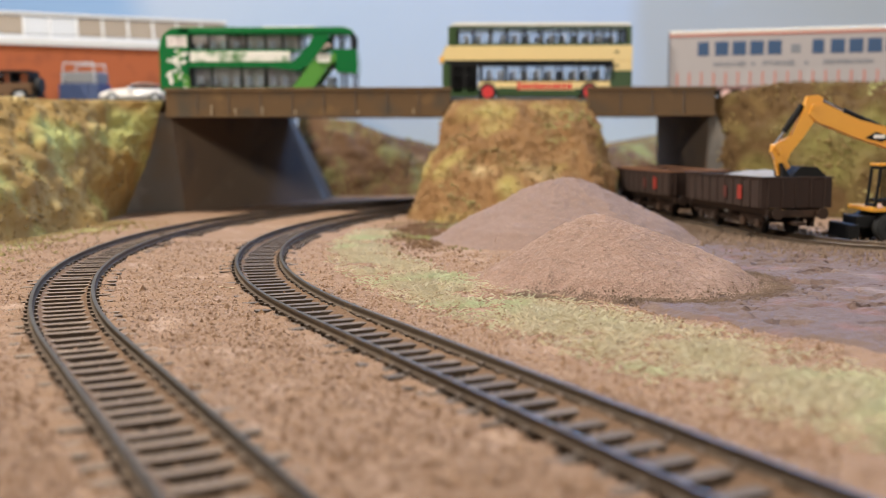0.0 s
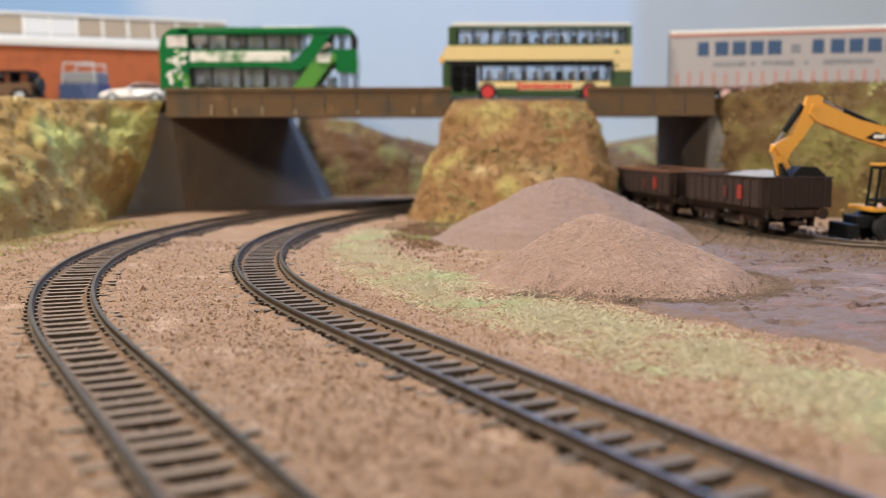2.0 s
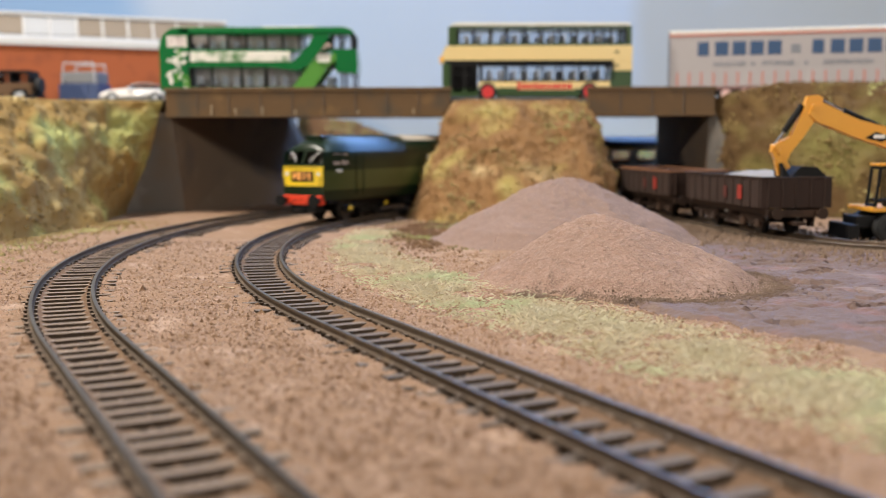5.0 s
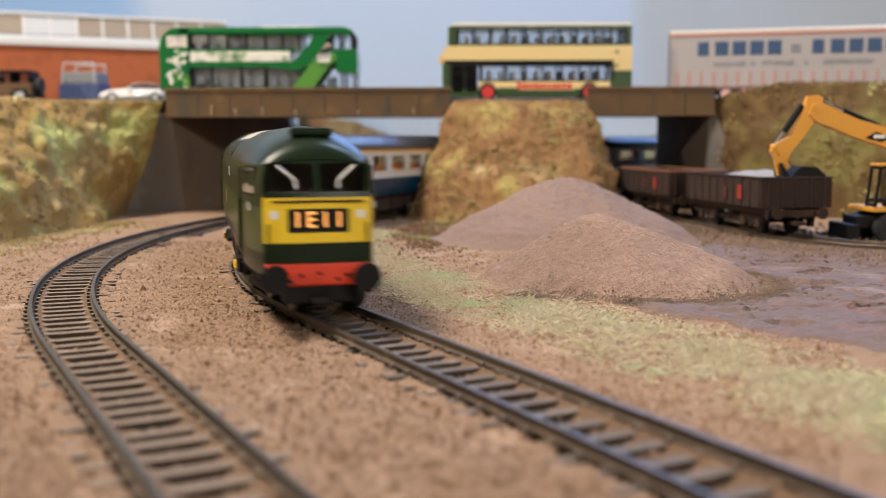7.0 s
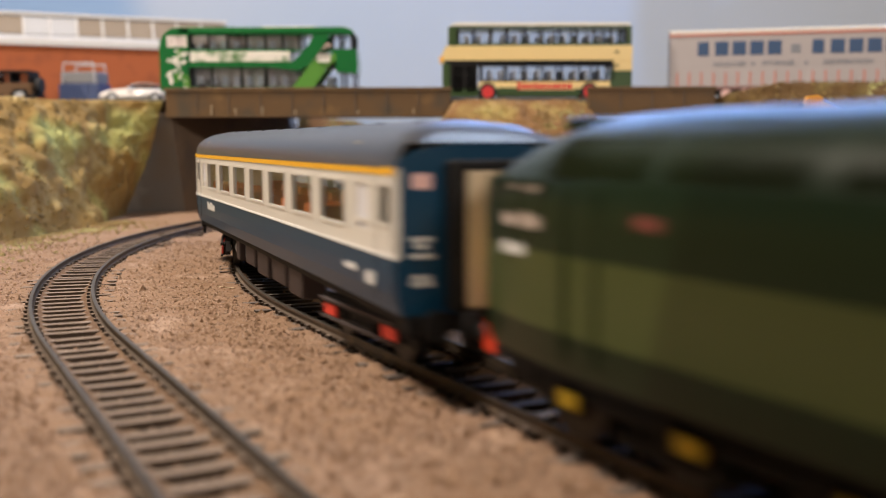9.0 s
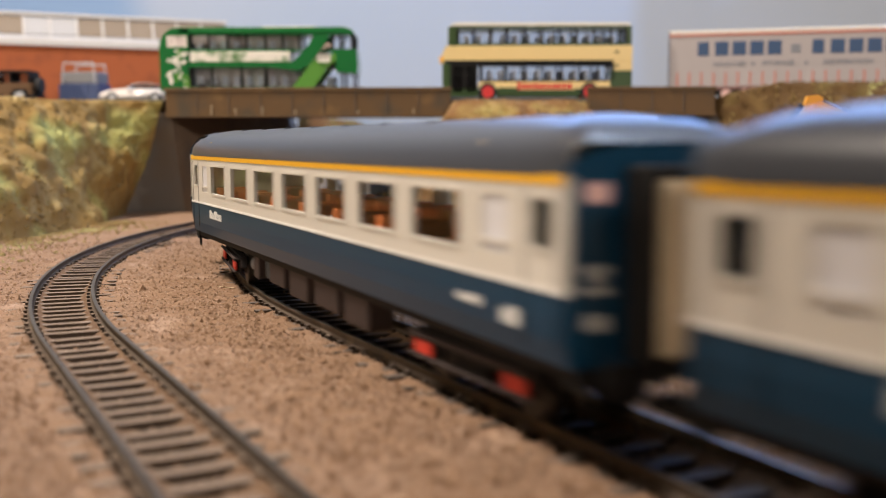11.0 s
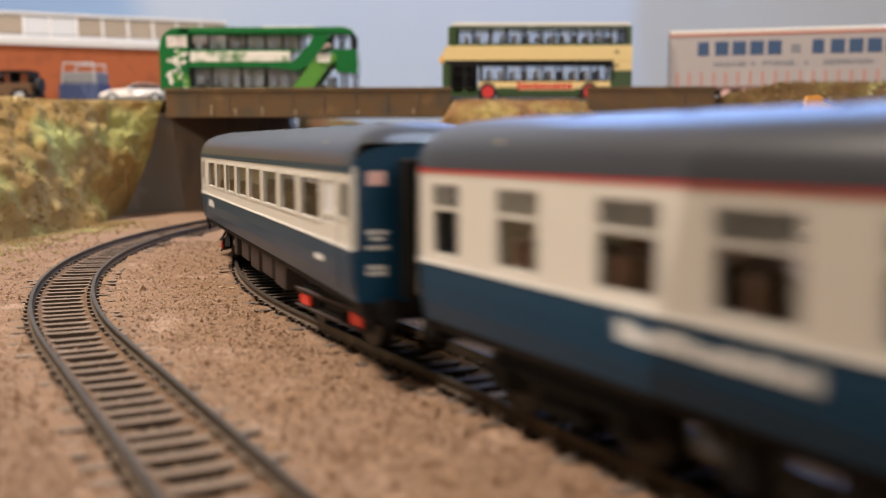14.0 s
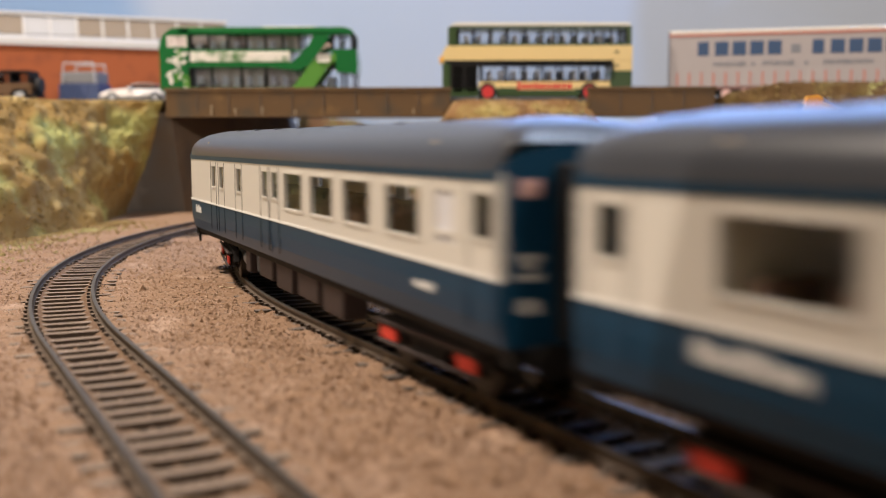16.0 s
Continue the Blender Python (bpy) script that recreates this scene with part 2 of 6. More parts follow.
def lay_track(label, where, args, s0, s1, mat_top=RAILTOP, near=None, wood=SLEEPER):
    track = thing("railway_track", None, label, "railway track", kind="structure")
    prof = [(-0.9, -2.4), (-0.9, -2.0), (-0.28, -1.7), (-0.28, -0.85), (-0.55, -0.6), (-0.55, -0.12),
            (0.55, -0.12), (0.55, -0.6), (0.28, -0.85), (0.28, -1.7), (0.9, -2.0), (0.9, -2.4)]
    n = max(2, int((s1 - s0) / 0.005))
    for side in (-1, 1):
        for nm, pr, mt in (("rail", prof, RAIL), ("rail_head", [(-0.52, -0.1), (-0.45, 0.0), (0.45, 0.0), (0.52, -0.1)], mat_top)):
            vs, fs, k = [], [], len(pr)
            for i in range(n + 1):
                x, y, h = where(s0 + (s1 - s0) * i / n, *args)
                for u, w in pr:
                    o = (side * 8.75 + u) * MM
                    vs.append((x - o * math.sin(h), y + o * math.cos(h), w * MM))
            for i in range(n):
                for j in range(k):
                    a, b = i * k + j, i * k + (j + 1) % k
                    fs.append((a, b, b + k, a + k))
            raw(nm, vs, fs, mt, track)
    # brown ballast strip, its tone darkened for the shade between sleepers
    vs, fs = [], []
    nb = int((s1 - s0) / 0.0016)
    for i in range(nb + 1):
        x, y, h = where(s0 + (s1 - s0) * i / nb, *args)
        for j in range(9):
            o = (-6.9 + 13.8 * j / 8) * MM
            px, py = x - o * math.sin(h), y + o * math.cos(h)
            lift = 0.0021 * (abs(j - 4) / 4) ** 3 + 0.0009 * max(0.0, fbm(px * 60, py * 60, 8.0, 2))
            vs.append((px, py, -0.0044 + lift + 0.0007 * fbm(px * 380, py * 380, 5.0, 2)))
    for i in range(nb):
        for j in range(8):
            a = i * 9 + j
            fs.append((a, a + 1, a + 10, a + 9))
    tagged(raw("track_bed", vs, fs, BEDSHADE, track, True), "brown ballast between the sleepers, darkened for the shade of the gaps")
    # sleepers with their chairs: one mesh for all of them
    bm = boxes((-1.55, 1.55, -15.2, 15.2, -6.2, -2.55))
    for e in (-8.75, 8.75):
        box(bm, -0.9, 0.9, e - 1.9, e - 0.75, -2.6, -1.75)
        box(bm, -0.9, 0.9, e + 0.75, e + 1.9, -2.6, -1.75)
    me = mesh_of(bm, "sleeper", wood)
    # dusty tops; side faces take a darker brown with the gaps' shade in it
    me.materials.append(SLEEPERSHADE)
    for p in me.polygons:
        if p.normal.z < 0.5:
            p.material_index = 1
    rng = random.Random(4)
    s = s0 + 0.003
    count = 0
    rest = bmesh.new()
    while s < s1:
        x, y, h = where(s, *args)
        m = Matrix.Translation((x, y, rng.uniform(-0.00035, 0.0001))) @ Matrix.Rotation(h + rng.uniform(-0.025, 0.025), 4, "Z")
        if (near is None or near[0] < s < near[1]) and count < 290:
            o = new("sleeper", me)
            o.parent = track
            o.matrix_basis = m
            count += 1
        else:
            b2 = bmesh.new()
            b2.from_mesh(me)
            b2.transform(m)
            tmp = bpy.data.meshes.new("t")
            b2.to_mesh(tmp)
            b2.free()
            rest.from_mesh(tmp)
            bpy.data.meshes.remove(tmp)
        s += 0.0078
    if len(rest.verts):
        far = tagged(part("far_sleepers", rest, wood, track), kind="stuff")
        far.data.materials.append(SLEEPERSHADE)
    else:
        rest.free()
    return track


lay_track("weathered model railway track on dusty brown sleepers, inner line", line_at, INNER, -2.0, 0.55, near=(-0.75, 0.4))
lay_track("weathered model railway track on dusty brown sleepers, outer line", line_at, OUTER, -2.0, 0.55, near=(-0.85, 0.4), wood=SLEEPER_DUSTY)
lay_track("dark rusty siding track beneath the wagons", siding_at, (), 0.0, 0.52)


def track_gap(x, y):
    """Distance in metres to the nearest centre line."""
    best = 9.0
    for R_, turn in (INNER, OUTER):
        a = math.degrees(math.atan2(y - CY, x - CX)) % 360
        if 90 <= a <= turn - 90:
            d = abs(math.hypot(x - CX, y - CY) - R_)
        else:
            ex, ey, h = line_at(0.0, R_, turn)
            d1 = abs(-(x - ex) * math.sin(h) + (y - ey) * math.cos(h)) if (x - ex) * math.cos(h) + (y - ey) * math.sin(h) > 0 else 9
            d2 = abs(y - CY - R_) if x > CX and y > CY else 9
            d = min(d1, d2)
        best = min(best, d)
    return best


def mud_edge(x, y):
    """Positive inside the muddy yard."""
    e1 = (x - 0.050) * 0.84 + (y - 0.303) * 0.52
    e2 = 0.498 - y + 0.012 * fbm(x * 22, y * 22, 6.0, 3)
    e3 = x - 0.072 + max(0.0, 0.345 - y) * 2.5
    return min(e1, e2, e3) + 0.006 * fbm(x * 40, y * 40, 2.0, 3)


def ground_z(x, y):
    d = track_gap(x, y)
    z = -0.0030 + 0.0008 * fbm(x * 18, y * 18, 3.0, 3) + 0.0007 * fbm(x * 210, y * 210, 7.0, 4)
    if d < 0.020:
        k = min(1.0, max(0.0, (0.020 - d) / 0.006))
        bed = -0.0056 + 0.0007 * fbm(x * 300, y * 300, 1.0, 3)
        if 0.0035 < d < 0.0088:
            bed += 0.0026 * min(1.0, (d - 0.0035) / 0.0042)
        if d > 0.0103:
            bed = -0.00275 + 0.0012 * fbm(x * 170, y * 170, 1.0, 3)
        z = z * (1 - k) + bed * k
    if y > 0.15 and x > 0.02:
        z -= 0.0028 * max(0.0, min(1.0, (mud_edge(x, y) - 0.004) / 0.006))
    return z


def sheet(name, x0, x1, y0, y1, nx, ny, fz, material, parent=None):
    vs, fs = [], []
    for j in range(ny + 1):
        y = y0 + (y1 - y0) * j / ny
        for i in range(nx + 1):
            x = x0 + (x1 - x0) * i / nx
            vs.append((x, y, fz(x, y)))
    for j in range(ny):
        for i in range(nx):
            a = j * (nx + 1) + i
            fs.append((a, a + 1, a + nx + 2, a + nx + 1))
    return raw(name, vs, fs, material, parent, True)


ground = thing("ground", None, "sandy brown fine ballast and earth of the layout", "ground", kind="structure")
sheet("near_ground", -0.22, 0.16, 0.06, 0.46, 360, 380, ground_z, DIRT, ground)
def far_z(x, y):
    inside = -0.215 < x < 0.155 and 0.065 < y < 0.455
    return -0.0065 if inside else ground_z(x, y) - 0.0002
sheet("wide_ground", -1.3, 2.7, -0.7, 1.5, 340, 190, far_z, DIRT, ground)


def grains(name, count, spot, size, material, seed, label, category="gravel"):
    """Loose grit: little eight-sided stones, all in one mesh."""
    rng = np.random.default_rng(seed)
    base = np.array([(1, 0, 0), (-1, 0, 0), (0, 1, 0), (0, -1, 0), (0, 0, 1), (0, 0, -1)], float)
    tri = np.array([(0, 2, 4), (2, 1, 4), (1, 3, 4), (3, 0, 4), (2, 0, 5), (1, 2, 5), (3, 1, 5), (0, 3, 5)])
    vs, fs = [], []
    k = 0
    while k < count:
        q = spot(rng)
        if q is None:
            continue
        r = size * rng.lognormal(0, 0.35)
        sc = rng.uniform(0.6, 1.3, 3) * r
        a = rng.uniform(0, 6.28)
        b = base * sc * rng.uniform(0.7, 1.2, (6, 1))
        ca, sa = math.cos(a), math.sin(a)
        b = np.c_[b[:, 0] * ca - b[:, 1] * sa, b[:, 0] * sa + b[:, 1] * ca, b[:, 2] + 0.25 * (b[:, 0])]
        vs.append(b + q)
        fs.append(tri + 6 * k)
        k += 1
    ob = raw(name, np.concatenate(vs), np.concatenate(fs), material)
    return tagged(ob, label, category, kind="stuff")


def ballast_spot(rng):
    y = 0.085 + (rng.random() ** 1.5) * 0.42
    x = rng.uniform(-0.46, 0.40) * y
    d = track_gap(x, y)
    if d < 0.0165 and rng.random() < 0.6:
        return None
    if d < 0.0105 and 0.0070 < d:
        return None
    if x > 0.02 and mud_edge(x, y) > 0.004 + 0.01 * rng.random() ** 3:
        return None
    if math.hypot(x - 0.0605, y - 0.505) < 0.068 or math.hypot(x - 0.0535, y - 0.36) < 0.045:
        return None
    if d < 0.0068:
        return np.array((x, y, -0.0041 + 0.0005 * rng.random()))
    return np.array((x, y, ground_z(x, y) + 0.00008))


grains("loose_ballast", 56000, ballast_spot, 0.00023, GRAIN, 5, "loose sandy brown ballast grit scattered beside the rails")
grains("ballast_crumbs", 8000, ballast_spot, 0.00048, DIRT, 6, "coarser crumbs of brown ballast beside the rails")


# ---- dried mud: lumps, ruts and dents ----
def dents_of():
    rng = random.Random(71)
    rows = []
    while len(rows) < 60:
        x, y = rng.uniform(0.06, 0.19), rng.uniform(0.24, 0.43)
        if mud_edge(x, y) > 0.012 and math.hypot(x - 0.058, y - 0.36) > 0.055:
            rows.append((x, y, rng.uniform(0.003, 0.0085), rng.uniform(0.35, 0.8), rng.uniform(-0.5, 0.5), rng.uniform(0.0008, 0.0020)))
    return rows


DENTS = dents_of()


def mud_z(x, y):
    k = max(0.0, min(1.0, mud_edge(x, y) / 0.008))
    crack = abs(fbm(x * 42 + 0.6 * fbm(x * 20, y * 20, 1, 2), y * 60, 4.0, 4))
    z = -0.0022 * max(0.0, 1 - crack / 0.09) * max(0.0, fbm(x * 14, y * 14, 9.0, 2) + 0.25)
    z += 0.0009 * abs(fbm(x * 70 + y * 30, y * 120, 8.0, 4))
    for cx, cy, r, squash, turn, deep in DENTS:
        if abs(x - cx) < 0.013 and abs(y - cy) < 0.013:
            dx, dy = x - cx, y - cy
            u, v = dx * math.cos(turn) + dy * math.sin(turn), (dy * math.cos(turn) - dx * math.sin(turn)) / squash
            q = math.hypot(u, v) / r + 0.35 * fbm(x * 260, y * 260, cx * 90, 2)
            if q < 1.35:
                z += -deep * max(0.0, 1 - q ** 8) if q < 1 else 0.25 * deep * (1 - abs(q - 1.17) / 0.18)
    return -0.0062 + 0.0036 * k + 0.0008 * fbm(x * 26, y * 40, 6.0, 4) + 0.0006 * fbm(x * 140, y * 200, 2.0, 4) + z * k


# ---- gravel heaps ----
def heap_reach(radius, seed, skew, a):
    return radius * (1 + 0.10 * fbm(math.cos(a) * 1.3 + seed, math.sin(a) * 1.3, seed, 3) + skew * max(0, math.cos(a + 0.5)) ** 2)


def heap_height(x, y, u, top, seed):
    h = top * (1.035 - math.sqrt(u * u + 0.015)) if u < 0.8 else top * 0.226 * (max(0.0, 1 - u) / 0.2) ** 1.5
    return -0.0042 + h + 0.0012 * fbm(x * 60, y * 60, seed, 3) + 0.0009 * fbm(x * 330, y * 330, seed, 3)


def heap(name, cx, cy, top, radius, seed, skew, label, material=HEAP):
    n, m = 150, 60
    vs, fs = [], []
    for i in range(n):
        a = 2 * math.pi * i / n
        rr = heap_reach(radius, seed, skew, a)
        for j in range(m + 1):
            u = j / m
            r = rr * u
            x, y = cx + r * math.cos(a), cy + r * math.sin(a)
            vs.append((x, y, heap_height(x, y, u, top, seed)))
    for i in range(n):
        for j in range(m):
            a, b = i * (m + 1) + j, ((i + 1) % n) * (m + 1) + j
            fs.append((a, a + 1, b + 1, b))
    ob = raw(name, vs, fs, material, None, True)
    return tagged(ob, label, "gravel heap", "gravel heaps")


heap("gravel_heap", 0.0605, 0.505, 0.0355, 0.067, 2.0, 0.0, "large conical heap of pinkish brown gravel beside the line", HEAP_FAR)
heap("gravel_heap", 0.0535, 0.360, 0.0270, 0.0445, 5.0, 0.42, "smaller conical heap of brown gravel before the large one")


HEAPS = ((0.0605, 0.505, 0.0355, 0.067, 2.0, 0.0), (0.0535, 0.360, 0.027, 0.0445, 5.0, 0.42))


def heap_spot(rng):
    c = HEAPS[int(rng.random() < 0.85)]
    a, u = rng.uniform(math.pi - 0.2, 2 * math.pi + 0.5), math.sqrt(rng.random()) * 0.99
    r = heap_reach(c[3], c[4], c[5], a) * u
    x, y = c[0] + r * math.cos(a), c[1] + r * math.sin(a)
    z = max(-0.0030 if mud_edge(x, y) < 0 else mud_z(x, y), heap_height(x, y, u, c[2], c[4]) if u < 1 else -1)
    return np.array((x, y, z + 0.0001))


grains("heap_grit", 60000, heap_spot, 0.000125, HEAPGRAIN, 8, "loose grit on the gravel heaps and round their feet")



def fringe_spot(rng):
    a, u = rng.uniform(-2.3, 0.8), rng.normal(0.985, 0.055)
    c = HEAPS[1]
    r = heap_reach(c[3], c[4], c[5], a) * u
    x, y = c[0] + r * math.cos(a), c[1] + r * math.sin(a)
    z = heap_height(x, y, u, c[2], c[4]) if u < 1 else -1
    return np.array((x, y, max(z, mud_z(x, y) if mud_edge(x, y) > 0 else -0.003) + 0.0001))


grains("damp_grit", 15000, fringe_spot, 0.00020, DARKGRAIN, 9, "dark damp grit spilt round the foot of the small heap")

# ---- dried mud of the yard ----
mud = tagged(sheet("mud_yard", 0.03, 0.33, 0.19, 0.55, 430, 430, mud_z, MUD), "dried purplish grey mud of the yard with cracks and ruts", "mud", kind="structure")

# dark arcs along dent rims: brown lips plus the overhang's shadow as colour
vs, fs = [], []
rng = random.Random(12)
for cx, cy, r, squash, turn, deep in DENTS:
    if rng.random() < 0.5:
        continue
    a0, a1 = rng.uniform(0.1, 0.7), rng.uniform(2.0, 3.0)
    for i in range(13):
        a = a0 + (a1 - a0) * i / 12
        w = 0.00042 * math.sin(math.pi * i / 12) * rng.uniform(0.6, 1.3) + 0.00004
        for q, up in ((r * 1.02, 0.0002), (r * 1.02 - w, -0.0007)):
            u, v = q * math.cos(a), q * squash * math.sin(a)
            x, y = cx + u * math.cos(turn) - v * math.sin(turn), cy + u * math.sin(turn) + v * math.cos(turn)
            vs.append((x, y, max(mud_z(x, y) + 0.0002, mud_z(x, y) + up * 0.5)))
        if i:
            b = len(vs)
            fs.append((b - 4, b - 3, b - 1, b - 2))
tagged(raw("dent_shadow_arcs", vs, fs, DENTSHADE), "dark brown lips of mud dents, with their overhang shadow painted as arcs", "mud", kind="stuff")



def siding_spot(rng):
    x, y, h = siding_at(rng.uniform(0.02, 0.50))
    o = rng.normal(-0.008, 0.024)
    px, py = x - o * math.sin(h), y + o * math.cos(h)
    if abs(o) < 0.0105 and abs(o) > 0.0065:
        return None
    z = max(ground_z(px, py), mud_z(px, py) if mud_edge(px, py) > 0 else -1)
    return np.array((px, py, min(z, -0.003) if abs(o) < 0.0105 else z))


grains("siding_grit", 17000, siding_spot, 0.0008, DARKGRAIN, 10, "dark brown earth and grit along the siding")

# ---- banks of flock ----
def bank_point(q, n_, amp, seed):
    d = amp * (0.75 * fbm(q.x * 24, q.y * 24, q.z * 24 + seed, 4) + 0.55 * abs(fbm(q.x * 70, q.y * 70, q.z * 70 + seed, 4)) - 0.15)
    return q + n_ * d


def loft(name, lower, upper, nu, nv, amp, seed, material, label, bulge=0.006, cap=0.05):
    """A grassy slope from a foot line to a crest line, then a short level top behind the crest."""
    def along(pts, t):
        t *= len(pts) - 1
        i = min(int(t), len(pts) - 2)
        f = t - i
        f = f * f * (3 - 2 * f) * 0.4 + f * 0.6
        return Vector(pts[i]).lerp(Vector(pts[i + 1]), f)
    vs, fs = [], []
    for i in range(nu + 1):
        a, b = along(lower, i / nu), along(upper, i / nu)
        a2, b2 = along(lower, min(1, i / nu + 0.01)), along(upper, min(1, i / nu + 0.01))
        a1, b1 = along(lower, max(0, i / nu - 0.01)), along(upper, max(0, i / nu - 0.01))
        tang = ((a2 - a1) + (b2 - b1))
        tang.z = 0
        out = Vector((tang.y, -tang.x, 0)).normalized()
        nrm = (out + Vector((0, 0, 0.7))).normalized()
        for j in range(nv + 1):
            v = j / nv
            q = a.lerp(b, v) + nrm * bulge * math.sin(math.pi * v)
            edge = min(1.0, 4 * v + 0.15) * min(1.0, 0.3 + 5 * (1 - v))
            vs.append(bank_point(q, nrm, amp * edge, seed))
        vs.append(b - out * cap)
    k = nv + 2
    for i in range(nu):
        for j in range(k - 1):
            p = i * k + j
            fs.append((p, p + k, p + k + 1, p + 1))
    ob = raw(name, vs, fs, material, None, True)
    return tagged(ob, label, "grass bank", kind="structure")


def ring(r, a, z):
    return (CX + r * math.cos(radians(a)), CY + r * math.sin(radians(a)), z)


BANKS = []
BANKS.append((loft("grass_bank", [ring(r, a, -0.004) for r, a in ((0.66, 240), (0.63, 215), (0.612, 192), (0.605, 178), (0.607, 168))] + [(-0.216, 0.665, -0.004), (-0.219, 0.702, -0.004)],
                   [ring(r, a, z) for r, a, z in ((0.74, 240, 0.07), (0.70, 215, 0.07), (0.672, 192, 0.070), (0.658, 178, 0.0705), (0.652, 168, 0.0725), (0.636, 161.5, 0.0735))] + [(-0.1915, 0.7065, 0.0745)],
                   220, 56, 0.0088, 1.0, BANK, "tall flocked bank of yellow and olive dry grass", cap=0.12), 8000, FLOCK))
BANKS.append((loft("grass_bank", [(0.004, 0.712, -0.004), (-0.012, 0.682, -0.004), (-0.024, 0.652, -0.004), (0.0, 0.618, -0.004), (0.05, 0.606, -0.004), (0.098, 0.620, -0.004), (0.113, 0.655, -0.004), (0.116, 0.70, -0.004), (0.122, 0.80, -0.004)],
                   [(0.016, 0.722, 0.0725), (0.010, 0.712, 0.0727), (0.008, 0.703, 0.0727), (0.022, 0.697, 0.0729), (0.05, 0.696, 0.0730), (0.086, 0.697, 0.0729), (0.098, 0.703, 0.0727), (0.100, 0.72, 0.0725), (0.104, 0.81, 0.0720)],
                   220, 56, 0.0068, 3.0, MOUND, "steep tan flocked mound carrying the road between two bridge spans", bulge=0.003, cap=0.02), 8000, FLOCK_TAN))
BANKS.append((loft("grass_bank", [(0.196, 0.715, -0.004), (0.205, 0.69, -0.004), (0.235, 0.652, -0.004), (0.285, 0.632, -0.004), (0.36, 0.62, -0.004), (0.6, 0.60, -0.004)],
                   [(0.187, 0.715, 0.0745), (0.196, 0.708, 0.078), (0.228, 0.700, 0.0855), (0.285, 0.690, 0.0845), (0.36, 0.68, 0.084), (0.6, 0.66, 0.084)],
                   170, 44, 0.0065, 6.0, SHADEBANK, "flocked bank of olive and brown grass behind the siding, shade in its colour", cap=0.03), 7000, SHADEFLOCK))
BANKS.append((loft("grass_bank", [(-0.135, 0.935, -0.004), (-0.09, 0.925, -0.004)] + [ring(0.600, a, -0.004) for a in (132, 124, 116, 107, 98)],
                   [(-0.135, 0.965, 0.071), (-0.085, 0.97, 0.065)] + [ring(r, a, z) for r, a, z in ((0.655, 132, 0.052), (0.655, 124, 0.036), (0.66, 116, 0.035), (0.66, 107, 0.040), (0.66, 98, 0.056))],
                   150, 30, 0.0065, 8.0, SCRUB, "far bank of brown and green scrub behind the curve", cap=0.10), 4200, FLOCK))


def flock(ob, count, material, seed):
    """Short fibres standing off a bank, all in one mesh."""
    rng = np.random.default_rng(seed)
    me = ob.data
    polys = [p for p in me.polygons if p.area > 0]
    area = np.array([p.area for p in polys])
    pick = rng.choice(len(polys), count, p=area / area.sum())
    vs, fs = [], []
    for n_, k in enumerate(pick):
        p = polys[k]
        c = p.center
        q = [me.vertices[i].co for i in p.vertices]
        w = rng.dirichlet(np.ones(len(q)))
        c = sum((v * float(t) for v, t in zip(q, w)), Vector())
        d = (Vector(p.normal) * (1 if p.normal.z > -0.2 else -1) + Vector(rng.normal(0, 0.55, 3))).normalized()
        s = Vector(rng.normal(0, 1, 3)).cross(d).normalized()
        ln, wd = rng.uniform(0.0008, 0.0024), rng.uniform(0.0002, 0.0006)
        i = len(vs)
        vs += [c - s * wd - d * 0.0004, c + s * wd - d * 0.0004, c + s * wd * 0.6 + d * ln, c - s * wd * 0.3 + d * ln * 1.1]
        fs.append((i, i + 1, i + 2, i + 3))
    f = raw("dry_grass", vs, fs, material)
    return tagged(f, "short dry grass fibres covering the flocked bank", "grass", kind="stuff")


for i, (b, c, m) in enumerate(BANKS):
    flock(b, c, m, 20 + i)


def clump_spot(ob):
    polys = [p for p in ob.data.polygons if p.area < 2e-5]
    area = np.cumsum([p.area for p in polys])

    def spot(rng):
        p = polys[int(np.searchsorted(area, rng.random() * area[-1]))]
        q = p.center + Vector(rng.normal(0, 0.0006, 3))
        if fbm(q.x * 40, q.y * 40, q.z * 40, 2) < 0.05 or (p.center.z > 0.066 and abs(p.center.x - 0.05) < 0.06):
            return None
        return np.array(q)
    return spot


for i, (b, c, m) in enumerate(BANKS):
    grains("turf_clumps", 2600, clump_spot(b), 0.0009, TUFT, 40 + i, "crumbly clumps of yellow and brown turf on the bank", "turf")


# ---- strip of pale static grass along the inner line ----
def grass_spot(rng):
    """Thin and faint where the strip begins by the mound, fuller and wider as it comes near."""
    s = rng.uniform(-0.30, 0.36)
    x, y, h = line_at(s, *INNER)
    k = max(0.0, min(1.0, (s + 0.24) / 0.26))
    mid, half = 0.040 + 0.016 * k + 0.006 * max(0.0, s), 0.009 + 0.009 * k
    o = mid + max(-1.35, min(1.35, rng.normal(0, 0.55))) * half
    px, py = x - o * math.sin(h), y + o * math.cos(h)
    dens = fbm(px * 45, py * 45, 11.0, 3) + 0.7 * fbm(px * 16, py * 16, 3.0, 2)
    if rng.random() > 0.18 + 0.82 * k or dens < -0.02 + 0.30 * rng.normal():
        return None
    return px, py


